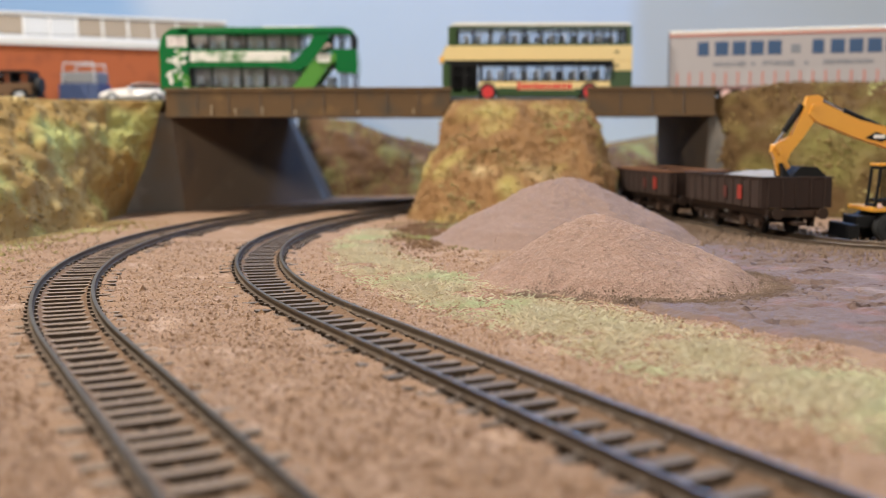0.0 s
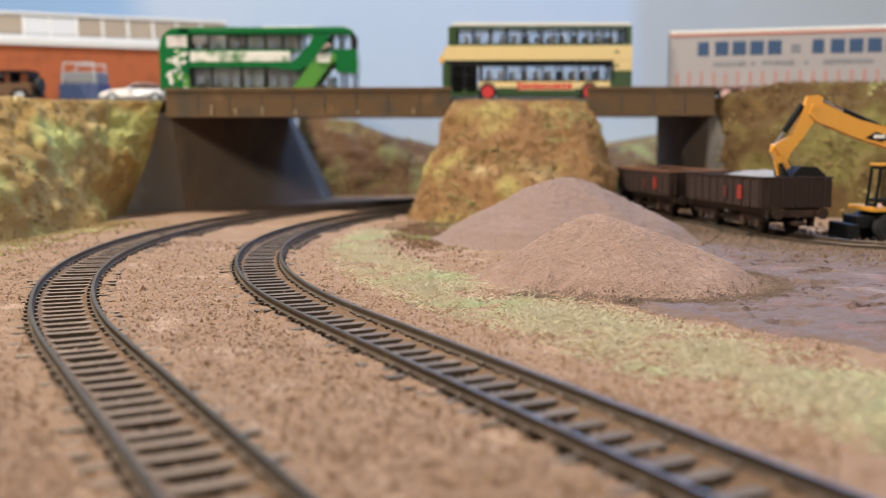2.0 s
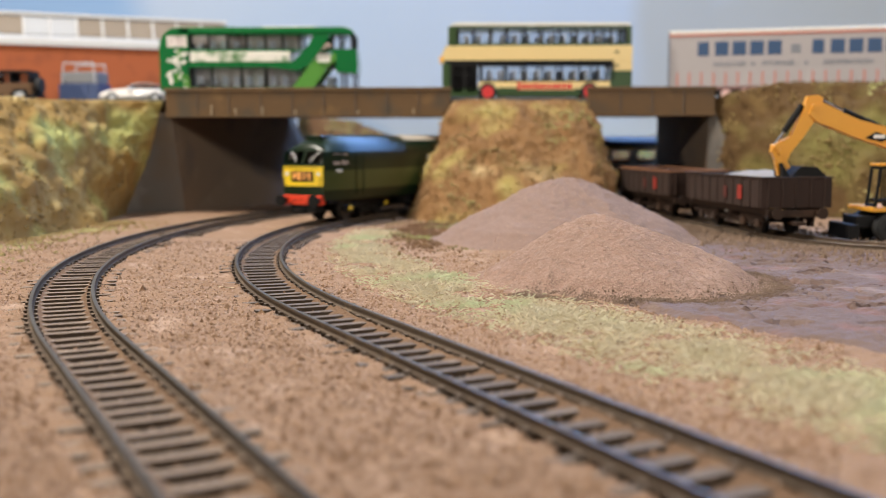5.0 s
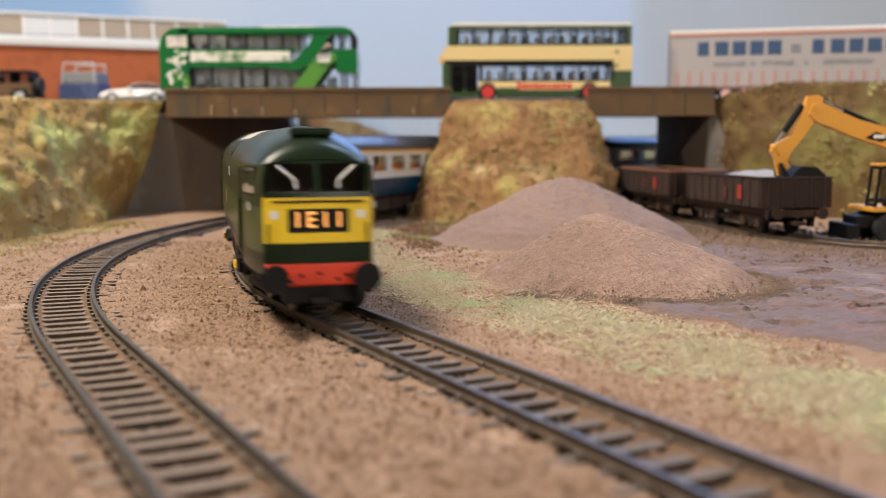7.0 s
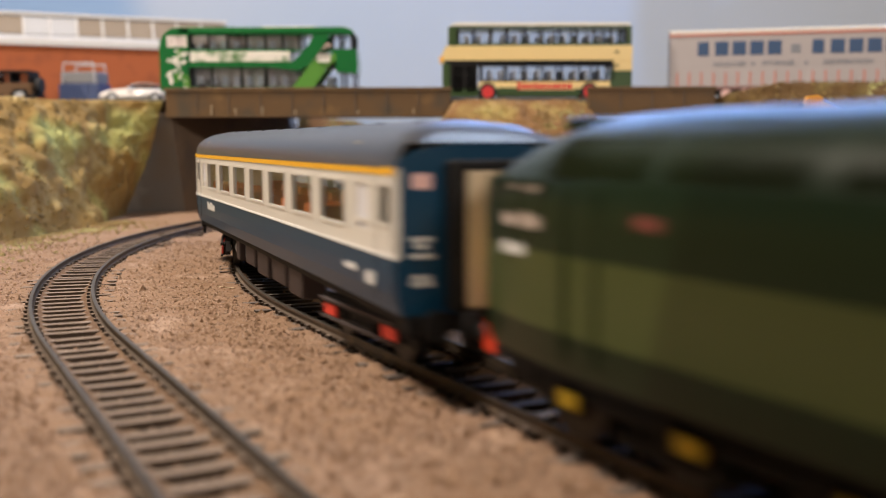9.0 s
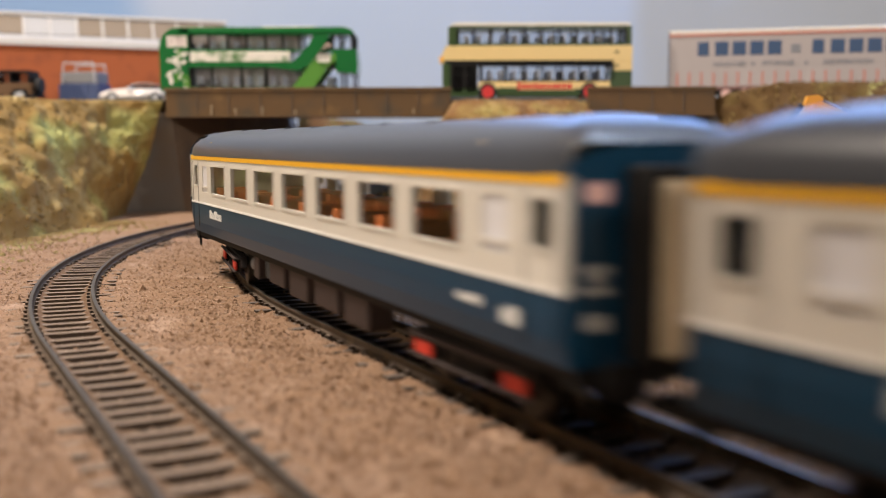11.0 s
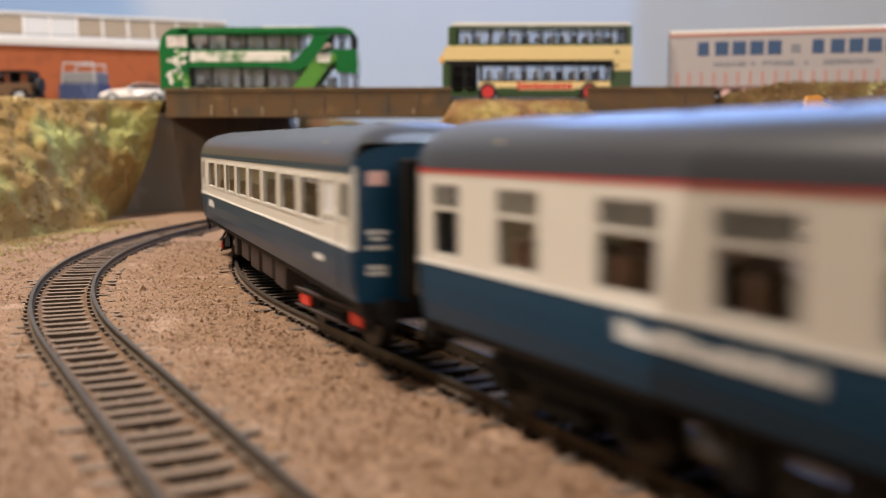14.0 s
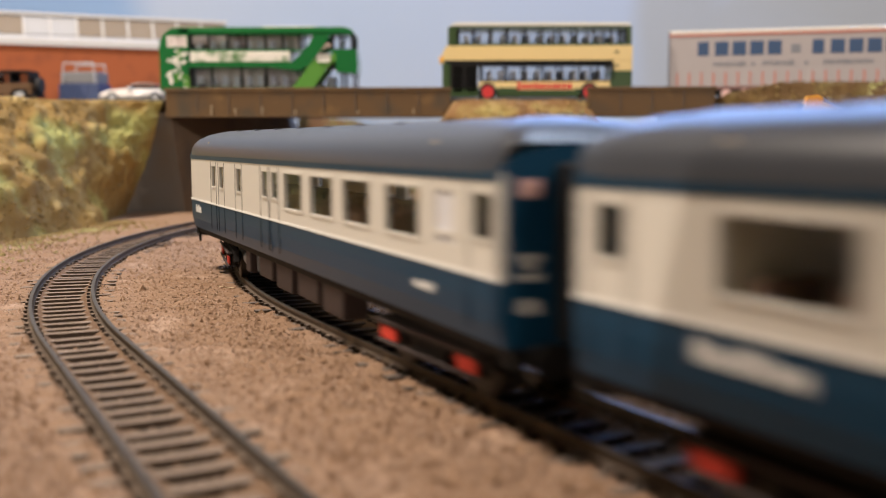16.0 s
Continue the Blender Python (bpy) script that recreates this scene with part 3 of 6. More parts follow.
rng = np.random.default_rng(31)
vs, fs, k = [], [], 0
while k < 60000:
    q = grass_spot(rng)
    if q is None:
        continue
    z = max(ground_z(*q), mud_z(*q) if mud_edge(*q) > 0 else -1)
    c = Vector((q[0], q[1], z))
    d = Vector((rng.normal(0, 0.9), rng.normal(0, 0.9), rng.uniform(0.05, 0.55))).normalized()
    s = Vector(rng.normal(0, 1, 3)).cross(d).normalized()
    ln, wd = rng.uniform(0.0008, 0.0040), rng.uniform(0.00002, 0.00005)
    vs += [c - s * wd, c + s * wd, c + d * ln * 0.6 + s * wd * 0.8 + Vector((0, 0, 0.0002)), c + d * ln - Vector((0, 0, 0.0003))]
    fs.append((4 * k, 4 * k + 1, 4 * k + 2, 4 * k + 3))
    k += 1
tagged(raw("static_grass", vs, fs, GRASS), "strip of pale green and straw static grass beside the inner track", "grass", kind="stuff")

# ---- road bridge ----
bridge = thing("road_bridge", None, "brown concrete model road bridge of two spans on grey abutments", "bridge", kind="structure")
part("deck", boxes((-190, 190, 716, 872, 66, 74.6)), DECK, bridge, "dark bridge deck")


def girder(x0, x1):
    g = part("girder", boxes((x0, x1, 707, 716, 64.0, 80.6), bev=0.4), CONCRETE, bridge, "weathered brown concrete girder")
    part("coping", boxes((x0 - 0.6, x1 + 0.6, 706, 717, 80.6, 83.0), bev=0.3), CONCRETE, g)
    part("soffit_edge", boxes((x0, x1, 706.2, 708, 63.0, 64.6), bev=0.2), CONCRETE, g)
    n = round((x1 - x0) / 21)
    rib = None
    for i in range(1, n):
        x = x0 + (x1 - x0) * i / n
        if rib is None:
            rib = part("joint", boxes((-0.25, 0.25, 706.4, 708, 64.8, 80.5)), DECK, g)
            rib.location.x = x * MM
        else:
            share(rib, Matrix.Translation((x * MM, 0, 0)), g)
    return g


ga = girder(-190, 5.5)
gb = girder(100.5, 187)
for x, h in ((-158.5, 7), (-142, 5), (-123.5, 6), (-101, 3.5), (-58, 3), (-20, 4)):
    part("lime_streak", boxes((x - 0.5, x + 0.5, 706.1, 706.5, 64.5, 64.5 + h)), STREAK, ga)
part("rear_parapet", boxes((-190, 190, 872, 876, 66, 80.0)), CONCRETE, bridge)


def slab(name, quad, thick, label, material=ABUT):
    """A thick wall between four corners (metres); thick is the way it goes back."""
    a = [Vector(q) for q in quad]
    t = Vector(thick)
    vs = a + [q + t for q in a]
    n = len(a)
    fs = [tuple(range(n)), tuple(range(2 * n - 1, n - 1, -1))] + [(i, i + n, (i + 1) % n + n, (i + 1) % n) for i in range(n)]
    ob = raw(name, vs, fs, material, bridge)
    return tagged(ob, label)


slab("abutment", [(-0.180, 0.715, -0.005), (-0.103, 0.880, -0.005), (-0.131, 0.872, 0.066), (-0.188, 0.712, 0.066)], (-0.02, 0.008, 0), "brown stained battered abutment", ABUT_BROWN)
slab("wing_wall", [(-0.180, 0.7148, -0.005), (-0.188, 0.7118, 0.066), (-0.197, 0.708, 0.064), (-0.262, 0.690, -0.005)], (-0.006, 0.02, 0), "grey sloping wing wall")
slab("wing_wall", [(-0.103, 0.8805, -0.005), (-0.131, 0.8725, 0.066), (-0.131, 0.905, 0.066), (-0.098, 0.93, -0.005)], (-0.02, 0.0, 0), "grey sloping wing wall")
slab("abutment", [(0.1835, 0.712, -0.005), (0.181, 0.868, -0.005), (0.181, 0.868, 0.066), (0.1835, 0.712, 0.066)], (0.012, 0, 0), "brown stained abutment", ABUT_BROWN)
slab("wing_wall", [(0.1837, 0.7117, -0.005), (0.1837, 0.7117, 0.066), (0.188, 0.708, 0.064), (0.213, 0.690, -0.005)], (0.006, 0.02, 0), "grey sloping wing wall")

# road on the embankments at either end of the bridge
road = thing("road", None, "grey model road across the bridge", "road", kind="structure")
part("road_surface", boxes((-900, 900, 716.5, 871.5, 74.6, 75.7)), ROAD, road)
part("yard_surface", boxes((-900, -132, 871.7, 1240, 74, 79.4)), ROAD, road)
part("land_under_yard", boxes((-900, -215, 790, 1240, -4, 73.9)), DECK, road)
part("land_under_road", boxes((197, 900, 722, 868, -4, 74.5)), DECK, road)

# ---- painted backdrop ----
sky = thing("backdrop", None, "pale blue painted sky board with soft cloud", "backdrop", kind="structure")
part("sky_board", boxes((-1500, 2700, 1400, 1412, -60, 900)), SKY, sky)

# ---- the hall round the layout ----
PLASTER = mat("pale_hall_plaster", (0.52, 0.50, 0.47), (0.60, 0.58, 0.55), 0.9, fine=30, coarse=2, bump=0.1, world_space=True, bump_dist=0.002)
FLOORING = mat("grey_hall_floor", (0.20, 0.19, 0.18), (0.27, 0.26, 0.25), 0.6, fine=30, coarse=2, world_space=True)
for nm, row, mt, lb in (("wall_north", (-3600, 4600, 3000, 3100, -950, 2900), PLASTER, "plain pale hall wall"),
                        ("wall_south", (-3600, 4600, -4300, -4200, -950, 2900), PLASTER, "plain pale hall wall"),
                        ("wall_west", (-3700, -3600, -4300, 3100, -950, 2900), PLASTER, "plain pale hall wall"),
                        ("wall_east", (4600, 4700, -4300, 3100, -950, 2900), PLASTER, "plain pale hall wall"),
                        ("floor", (-3700, 4700, -4300, 3100, -1050, -950), FLOORING, "grey hall floor"),
                        ("ceiling", (-3700, 4700, -4300, 3100, 2900, 3000), PLASTER, "plain pale hall ceiling")):
    tagged(part(nm, boxes(row), mt), lb, nm.split("_")[0], kind="structure")
table = thing("layout_baseboard", None, "wooden baseboard carrying the model railway", "baseboard", kind="structure")
WOOD = mat("brown_baseboard_wood", (0.20, 0.13, 0.07), (0.30, 0.20, 0.12), 0.6, fine=120, coarse=8, world_space=True)
part("board", boxes((-1300, 2700, -700, 1500, -70, -12)), WOOD, table)
for x in (-1200, 2560):
    for y in (-640, 1400):
        part("leg", boxes((x, x + 60, y, y + 60, -950, -70)), WOOD, table)


def foot_spot(rng):
    a = radians(rng.uniform(166, 205))
    r = 0.612 - abs(rng.normal(0, 0.018))
    x, y = CX + r * math.cos(a), CY + r * math.sin(a)
    return np.array((x, y, ground_z(x, y)))


def scrub_spot(rng):
    x, y = rng.normal(-0.004, 0.013), rng.normal(0.545, 0.045)
    if math.hypot(x - 0.0605, y - 0.505) < 0.064 or track_gap(x, y) < 0.022 or y > 0.64:
        return None
    return np.array((x, y, ground_z(x, y)))


grains("fallen_turf", 3600, foot_spot, 0.0007, TUFT, 61, "crumbs of turf fallen at the foot of the bank", "turf")
grains("brown_scrub", 2600, scrub_spot, 0.0007, SCRUB, 62, "low brown scrub at the foot of the mound", "scrub")

# unseen board added to keep the side lamp off the near train
blocker = bmesh.new()
prism(blocker, [(-80, -3), (65, -3), (26, 118), (-80, 118)], "x", -76, -68)
tagged(part("side_lamp_blocker", blocker, WOOD), "plain brown board added out of view to shade the near train", "board", kind="structure")

# ---- the train ----
BLUE = mat("rail_blue_paint", (0.0025, 0.037, 0.080), (0.004, 0.047, 0.100), 0.32, fine=900, coarse=25, bump=0.04)
CREAM = mat("pale_grey_paint", (0.63, 0.60, 0.545), (0.70, 0.67, 0.62), 0.42, fine=900, coarse=25, bump=0.04, coat=0.1)
ROOF = mat("slate_grey_roof", (0.045, 0.048, 0.056), (0.072, 0.075, 0.085), 0.30, fine=1200, coarse=30, bump=0.06)
YSTRIPE = mat("yellow_stripe", (0.80, 0.42, 0.02), (0.86, 0.48, 0.03), 0.45, bump=0.02)
RSTRIPE = mat("red_stripe", (0.55, 0.03, 0.03), (0.62, 0.04, 0.035), 0.45, bump=0.02)
BLACK = mat("black_plastic", (0.005, 0.0045, 0.0045), (0.012, 0.011, 0.010), 0.65, fine=1500, coarse=90, bump=0.1)
FRAME = mat("brown_black_underframe", (0.010, 0.007, 0.006), (0.030, 0.019, 0.016), 0.7, fine=1500, coarse=90, bump=0.15)
BOXBROWN = mat("maroon_brown_underframe", (0.028, 0.015, 0.013), (0.070, 0.040, 0.034), 0.7, fine=1200, coarse=80, bump=0.15)
REDBIT = mat("red_plastic_detail", (0.62, 0.045, 0.028), (0.48, 0.035, 0.02), 0.5)
ORANGEBIT = mat("orange_detail", (0.30, 0.07, 0.012), (0.22, 0.045, 0.01), 0.5)
YELBIT = mat("yellow_axlebox_cover", (0.75, 0.52, 0.03), (0.62, 0.42, 0.02), 0.5)
WHITE = mat("white_print", (0.72, 0.72, 0.70), (0.60, 0.60, 0.58), 0.6, bump=0.0)
PINK = mat("pink_white_label", (0.70, 0.45, 0.42), (0.62, 0.35, 0.33), 0.6, bump=0.0)
SEAT = mat("orange_brown_seat", (0.56, 0.14, 0.025), (0.66, 0.22, 0.045), 0.7)
DARKSEAT = mat("dark_brown_seat", (0.10, 0.045, 0.022), (0.26, 0.10, 0.035), 0.7)
CABIN = mat("brown_cab_interior", (0.26, 0.21, 0.18), (0.36, 0.30, 0.25), 0.8)
TABLE = mat("pale_table", (0.50, 0.45, 0.40), (0.42, 0.37, 0.32), 0.6)
FROST = mat("frosted_white_pane", (0.66, 0.66, 0.70), (0.58, 0.58, 0.63), 0.3, bump=0.0)
PANE = glass("coach_glazing")
BLUE.node_tree.nodes["Principled BSDF"].inputs["Specular IOR Level"].default_value = 0.3
for m_ in (BLACK, FRAME):
    m_.node_tree.nodes["Principled BSDF"].inputs["Specular IOR Level"].default_value = 0.22
STEEL = mat("dull_steel_tyre", (0.05, 0.045, 0.04), (0.09, 0.08, 0.07), 0.45, 0.6)
DKGREEN = mat("dark_brunswick_green", (0.007, 0.016, 0.006), (0.011, 0.023, 0.009), 0.30, fine=900, coarse=20, bump=0.04)
DKGREEN.node_tree.nodes["Principled BSDF"].inputs["Specular IOR Level"].default_value = 0.28
OLIVE = mat("light_olive_green", (0.041, 0.055, 0.014), (0.053, 0.067, 0.018), 0.28, fine=900, coarse=20, bump=0.04, coat=0.05)
YELLOW = mat("warning_yellow", (0.80, 0.56, 0.02), (0.86, 0.62, 0.03), 0.4, fine=900, coarse=30, bump=0.03)
BEAM = mat("buffer_beam_red", (0.66, 0.045, 0.012), (0.74, 0.06, 0.018), 0.45, bump=0.05)
ROOFPALE = mat("pale_roof_panel", (0.42, 0.36, 0.28), (0.52, 0.46, 0.37), 0.6, fine=700, coarse=60)
LAMPGLOW = glow("lit_headcode", (1.0, 0.42, 0.10), 1.3)
PINKPANE = mat("pinkish_window_tone", (0.36, 0.29, 0.25), (0.46, 0.38, 0.33), 0.3)
CREAMDOOR = mat("cream_gangway_door", (0.58, 0.47, 0.32), (0.66, 0.55, 0.39), 0.5)


def wheelset(parent, x, r, mat_=BLACK):
    bm = bmesh.new()
    for s in (-1, 1):
        tube(bm, (x, s * 7.2, r), (x, s * 9.6, r), r, 24)
        tube(bm, (x, s * 6.7, r), (x, s * 7.2, r), r + 0.6, 24)
        tube(bm, (x, s * 9.6, r), (x, s * 10.0, r), r * 0.45, 12)
    tube(bm, (x, -8, r), (x, 8, r), 1.0, 8)
    w = part("wheelset", bm, mat_, parent)
    rim = bmesh.new()
    for s in (-1, 1):
        tube(rim, (x, s * 7.3, r), (x, s * 9.65, r), r + 0.04, 28)
    part("tyre", rim, STEEL, w, "dull dark steel tyres")
    return w


def bogie(parent, x, base, wheels, r, covers, cover_mat, frame_mat, wide=2.0):
    """A bogie turning about its pivot at x."""
    half = base / 2
    bm = bmesh.new()
    for s in (-1, 1):
        prism(bm, [(-half - 8, 6.2), (-half - 6, 9.6), (half + 6, 9.6), (half + 8, 6.2), (half + 3, 5.2), (half - 3, 7.0), (half * 0.4, 6.6),
                   (half * 0.32, 3.6), (-half * 0.32, 3.6), (-half * 0.4, 6.6), (-half + 3, 7.0), (-half - 3, 5.2)], "y", s * 11.2 - 0.9, s * 11.2 + 0.9)
        for xx in wheels:
            box(bm, xx - 2.1, xx + 2.1, s * 12.6 - 0.8, s * 12.6 + 0.8, r - 2.2, r + 2.4, 0.3)
            tube(bm, (xx - 4.2, s * 11.6, 4.6), (xx - 4.2, s * 11.6, 9.2), 1.0, 8)
            tube(bm, (xx + 4.2, s * 11.6, 4.6), (xx + 4.2, s * 11.6, 9.2), 1.0, 8)
        box(bm, -half * 0.45, half * 0.45, s * 12.0 - 1, s * 12.0 + 1, 3.4, 5.6, 0.2)
        tube(bm, (-half - 5, s * 12.4, 8.4), (half + 5, s * 12.4, 8.4), 0.5, 6)
    box(bm, -6, 6, -11, 11, 7.0, 11.0)
    b = part("bogie", bm, frame_mat, parent, "dark bogie frame with springs")
    b.location.x = x * MM
    if frame_mat is FRAME:
        for sg in (-1, 1):
            for z, r_ in ((8.6, 0.55), (4.4, 0.45)):
                rod = bmesh.new()
                tube(rod, (-half - 6, sg * 13.7, z), (half + 6, sg * 13.7, z), r_, 6)
                part("brake_rod", rod, BOXBROWN, b, "brown brake rod")
    for xx in wheels:
        wheelset(b, xx, r)
    for xx, s in covers:
        part("axlebox_cover", boxes((xx - wide, xx + wide, s * 13.4 - 0.35, s * 13.4 + 0.35, r - 1.3, r + 1.3), bev=0.2), cover_mat, b, "coloured axlebox cover")
    return b


def body_loft(name, stations, prof, material, parent, label="", smooth=True):
    """Skin through one open cross-section repeated along x; stations are (x, width factor, top limit)."""
    vs, fs, k = [], [], len(prof)
    for x, w, top in stations:
        for y, z in prof:
            zz = z
            if z > top:
                zz = top - (z - top) * 0.0
            dx = 0.0
            vs.append(((x + dx) * MM, y * w * MM, zz * MM))
    for i in range(len(stations) - 1):
        for j in range(k - 1):
            a = i * k + j
            fs.append((a, a + 1, a + k + 1, a + k))
    ob = raw(name, vs, fs, material, parent, smooth)
    return tagged(ob, label) if label else ob


def arc_roof(hw, z0, z1, n=14, power=2.3):
    pts = []
    for i in range(n + 1):
        a = math.pi * i / n
        c, s = math.cos(a), math.sin(a)
        pts.append((hw * math.copysign(abs(c) ** (2 / power), c), z0 + (z1 - z0) * abs(s) ** (2 / power)))
    return pts


def print_bars(name, parent, x0, x1, y, z0, z1, n, seed, material=WHITE):
    """Writing too small to read: a row of little upright bars."""
    rng_ = random.Random(seed)
    w = (x1 - x0) / n
    for i in range(n):
        top = z1 - rng_.choice((0, 0, 0.25)) * (z1 - z0)
        part(name, boxes((x0 + i * w + 0.08 * w, x0 + (i + rng_.uniform(0.7, 0.9)) * w, y - 0.06, y + 0.06, z0, top)), material, parent, "pale printed bar")


def coach(style, label):
    """A bogie coach, +x forward, wheels on z = 0."""
    L = 131.0 if style != "compartment" else 129.5
    hw, zb, zw, zg, zt = 17.7, 13.6, 24.4, 41.0, 50.2
    th = thing("railway_coach", None, label, "railway coach", "coaches of the train")
    mk1 = style == "compartment"
    tumble = [(16.6, zb), (17.4, zb + 3.5), (hw, zb + 7), (hw, zw)]
    for s in (-1, 1):
        vs = bmesh.new()
        pr = [(s * y, z) for y, z in tumble] + [(s * (hw - 0.9), zw), (s * (hw - 0.9), zb + 1)]
        prism(vs, pr, "x", -L, L)
        part("lower_side", vs, BLUE, th, "dark blue lower body side")
    # window layouts, front first: (x0, x1, kind)
    if style == "first":
        rows = [(121, 127, "d"), (105, 114, "f")] + [(97 - 29.0 * i, 77 - 29.0 * i, "w") for i in range(7)] + [(-104, -112, "f"), (-120, -126, "d")]
    elif style == "open":
        rows = [(121, 127, "d"), (105, 115, "f")] + [(102.0 - 26.3 * i, 82.0 - 26.3 * i, "w") for i in range(8)] + [(-120, -126, "d")]
    elif style == "brake":
        rows = [(121, 128, "d"), (105.5, 113.5, "f"), (98.5, 81.5, "w"), (72, 55, "w"), (47, 30, "w"), (22, 6, "w"), (-2, -8, "d"), (-13, -19, "d"),
                (-46, -52, "d"), (-72, -78, "d"), (-85, -91, "d")]
    else:
        rows = [(124.5, 114.5, "v"), (113, 102.5, "v"), (95.5, 87, "d"), (82, 70.5, "v"), (56.5, 45, "v"), (33, 24, "d"), (10.5, -2.5, "v"), (-14, -27, "v"),
                (-38, -51, "v"), (-61, -74, "v"), (-89, -101, "v"), (-114, -123.5, "v")]
    rows = sorted((min(a, b), max(a, b), k) for a, b, k in rows)
    zw0, zw1 = zw + (4.1 if not mk1 else 1.9), zg - (3.4 if not mk1 else 2.6)
    wt = 0.9
    for s in (-1, 1):
        y0, y1 = (hw - wt, hw) if s > 0 else (-hw, -hw + wt)
        bm = boxes((-L, L, y0, y1, zw, zw0), (-L, L, y0, y1, zw1, zg))
        edge = -L
        for a, b, k in rows:
            box(bm, edge, a, y0, y1, zw0, zw1)
            edge = b
        box(bm, edge, L, y0, y1, zw0, zw1)
        for a, b, k in rows:
            if k == "d":
                box(bm, a, b, y0, y1, zw0, zw0 + 1.8)
        part("upper_side", bm, CREAM, th, "pale grey upper body side")
        yo = s * hw
        for a, b, k in rows:
            if k == "w":
                fr = bmesh.new()
                for q in ((a - 0.6, a, zw0 - 0.6, zw1 + 0.6), (b, b + 0.6, zw0 - 0.6, zw1 + 0.6), (a, b, zw0 - 0.6, zw0), (a, b, zw1, zw1 + 0.6)):
                    box(fr, q[0], q[1], yo - 0.25, yo + 0.22, q[2], q[3])
                w_ = part("window", fr, CREAM, th, "raised window frame")
            elif k == "v":
                zm = zw0 + (zw1 - zw0) * 0.66
                w_ = part("window", boxes((a, b, yo - 0.3, yo + 0.15, zm - 0.35, zm + 0.35), *[(q - 0.2, q + 0.2, yo - 0.3, yo + 0.1, zm, zw1) for q in (a + (b - a) / 3, b - (b - a) / 3)]), CREAM, th,
                          "pale sliding ventilator bars")
            else:
                w_ = part("window", boxes((a, b, yo - 0.3, yo + 0.15, zw0 + 1.5, zw0 + 2.1)), CREAM, th)
            part("pane", boxes((a, b, yo - s * 0.45 - 0.08, yo - s * 0.45 + 0.08, zw0, zw1)), FROST if k == "f" else PANE, w_)
        # waist line and stripe
        part("waist_line", boxes((-L, L, yo - 0.2, yo + 0.12, zw - 0.25, zw + 0.3)), WHITE, th, "thin white waist line")
        if style == "first":
            part("cantrail_stripe", boxes((-L + 1, L - 1, yo - 0.2, yo + 0.12, zg - 1.3, zg + 0.2)), YSTRIPE, th, "yellow stripe above the windows")
        elif mk1:
            part("cantrail_stripe", boxes((-L + 1, L - 1, yo - 0.2, yo + 0.12, zg - 0.55, zg + 0.2)), RSTRIPE, th, "red stripe above the windows")
        else:
            part("cantrail_band", boxes((-L, L, yo - 0.2, yo + 0.10, zg - 1.4, zg + 0.2)), BLUE, th, "dark blue band above the windows")
        for a, b, k in rows:
            if k == "d":
                for e in (a - 1.6, b + 1.6):
                    part("door_seam", boxes((e - 0.12, e + 0.12, yo - 0.1, yo + 0.05, zb + 2, zg - 2)), BLACK, th)
        print_bars("lettering", th, *{"compartment": (-69, -35), "first": (-101, -83), "open": (-106, -88), "brake": (-122, -112)}[style], yo + s * 0.02, 19.8, 22.6, 16 if mk1 else 10, 3)
        print_bars("lettering", th, 96, 105, yo + s * 0.02, 19.3, 20.8, 8, 5)
        if style == "first":
            print_bars("lettering", th, 112, 118, yo + s * 0.02, 17.8, 20.6, 3, 6)
    # roof with rounded ends
    roof = arc_roof(hw + 0.25, zg, zt)
    st = [(-L, 0.985, zt - 1.5), (-L + 3, 1, zt - 0.5), (-L + 9, 1, zt), (L - 9, 1, zt), (L - 3, 1, zt - 0.5), (L, 0.985, zt - 1.5)]
    if not mk1:
        st = [(-L, 0.97, zt - 4.5), (-L + 2.5, 0.985, zt - 2.8), (-L + 7, 1, zt - 1.0), (-L + 14, 1, zt), (L - 14, 1, zt), (L - 7, 1, zt - 1.0), (L - 2.5, 0.985, zt - 2.8), (L, 0.97, zt - 4.5)]
    body_loft("roof", st, roof, ROOF, th, "dark grey curved roof")
    vents = bmesh.new()
    for i in range(-4, 5):
        box(vents, i * 26 - 1.6, i * 26 + 1.6, 4.5, 7.5, zt - 1.4, zt - 0.2, 0.3)
        box(vents, i * 26 + 8, i * 26 + 11, -7.5, -4.5, zt - 1.4, zt - 0.2, 0.3)
    part("roof_vents", vents, ROOF, th)
    # ends, gangways, interior
    endpoly = [(-16.6, zb), (-17.4, zb + 3.5), (-hw, zb + 7), (-hw, zg)] + [(-y, z) for y, z in arc_roof(hw, zg, zt - (4.6 if not mk1 else 1.6))[1:-1]] + [(hw, zg), (hw, zb + 7), (17.4, zb + 3.5), (16.6, zb)]
    for e in (-1, 1):
        bm = bmesh.new()
        prism(bm, endpoly, "x", e * (L - 0.9), e * (L - 0.02))
        en = part("end_wall", bm, BLUE, th, "dark blue end wall")
        part("gangway", boxes((min(e * L, e * (L + 5.5)), max(e * L, e * (L + 5.5)), -8.2, 8.2, 14.5, 42.5), bev=0.8), BLACK, en, "black concertina gangway")
        part("gangway_door", boxes((min(e * (L + 5.4), e * (L + 5.9)), max(e * (L + 5.4), e * (L + 5.9)), -5.8, 5.8, 15.5, 40.5), bev=0.2), CREAMDOOR, en, "cream gangway door")
        part("end_label", boxes((min(e * L, e * (L + 0.15)), max(e * L, e * (L + 0.15)), 10.8, 14.6, 37.2, 40.0)), PINK, en, "small pink and white label")
        part("end_label", boxes((min(e * L, e * (L + 0.15)), max(e * L, e * (L + 0.15)), -14.6, -10.8, 37.2, 40.0)), PINK, en, "small pink and white label")
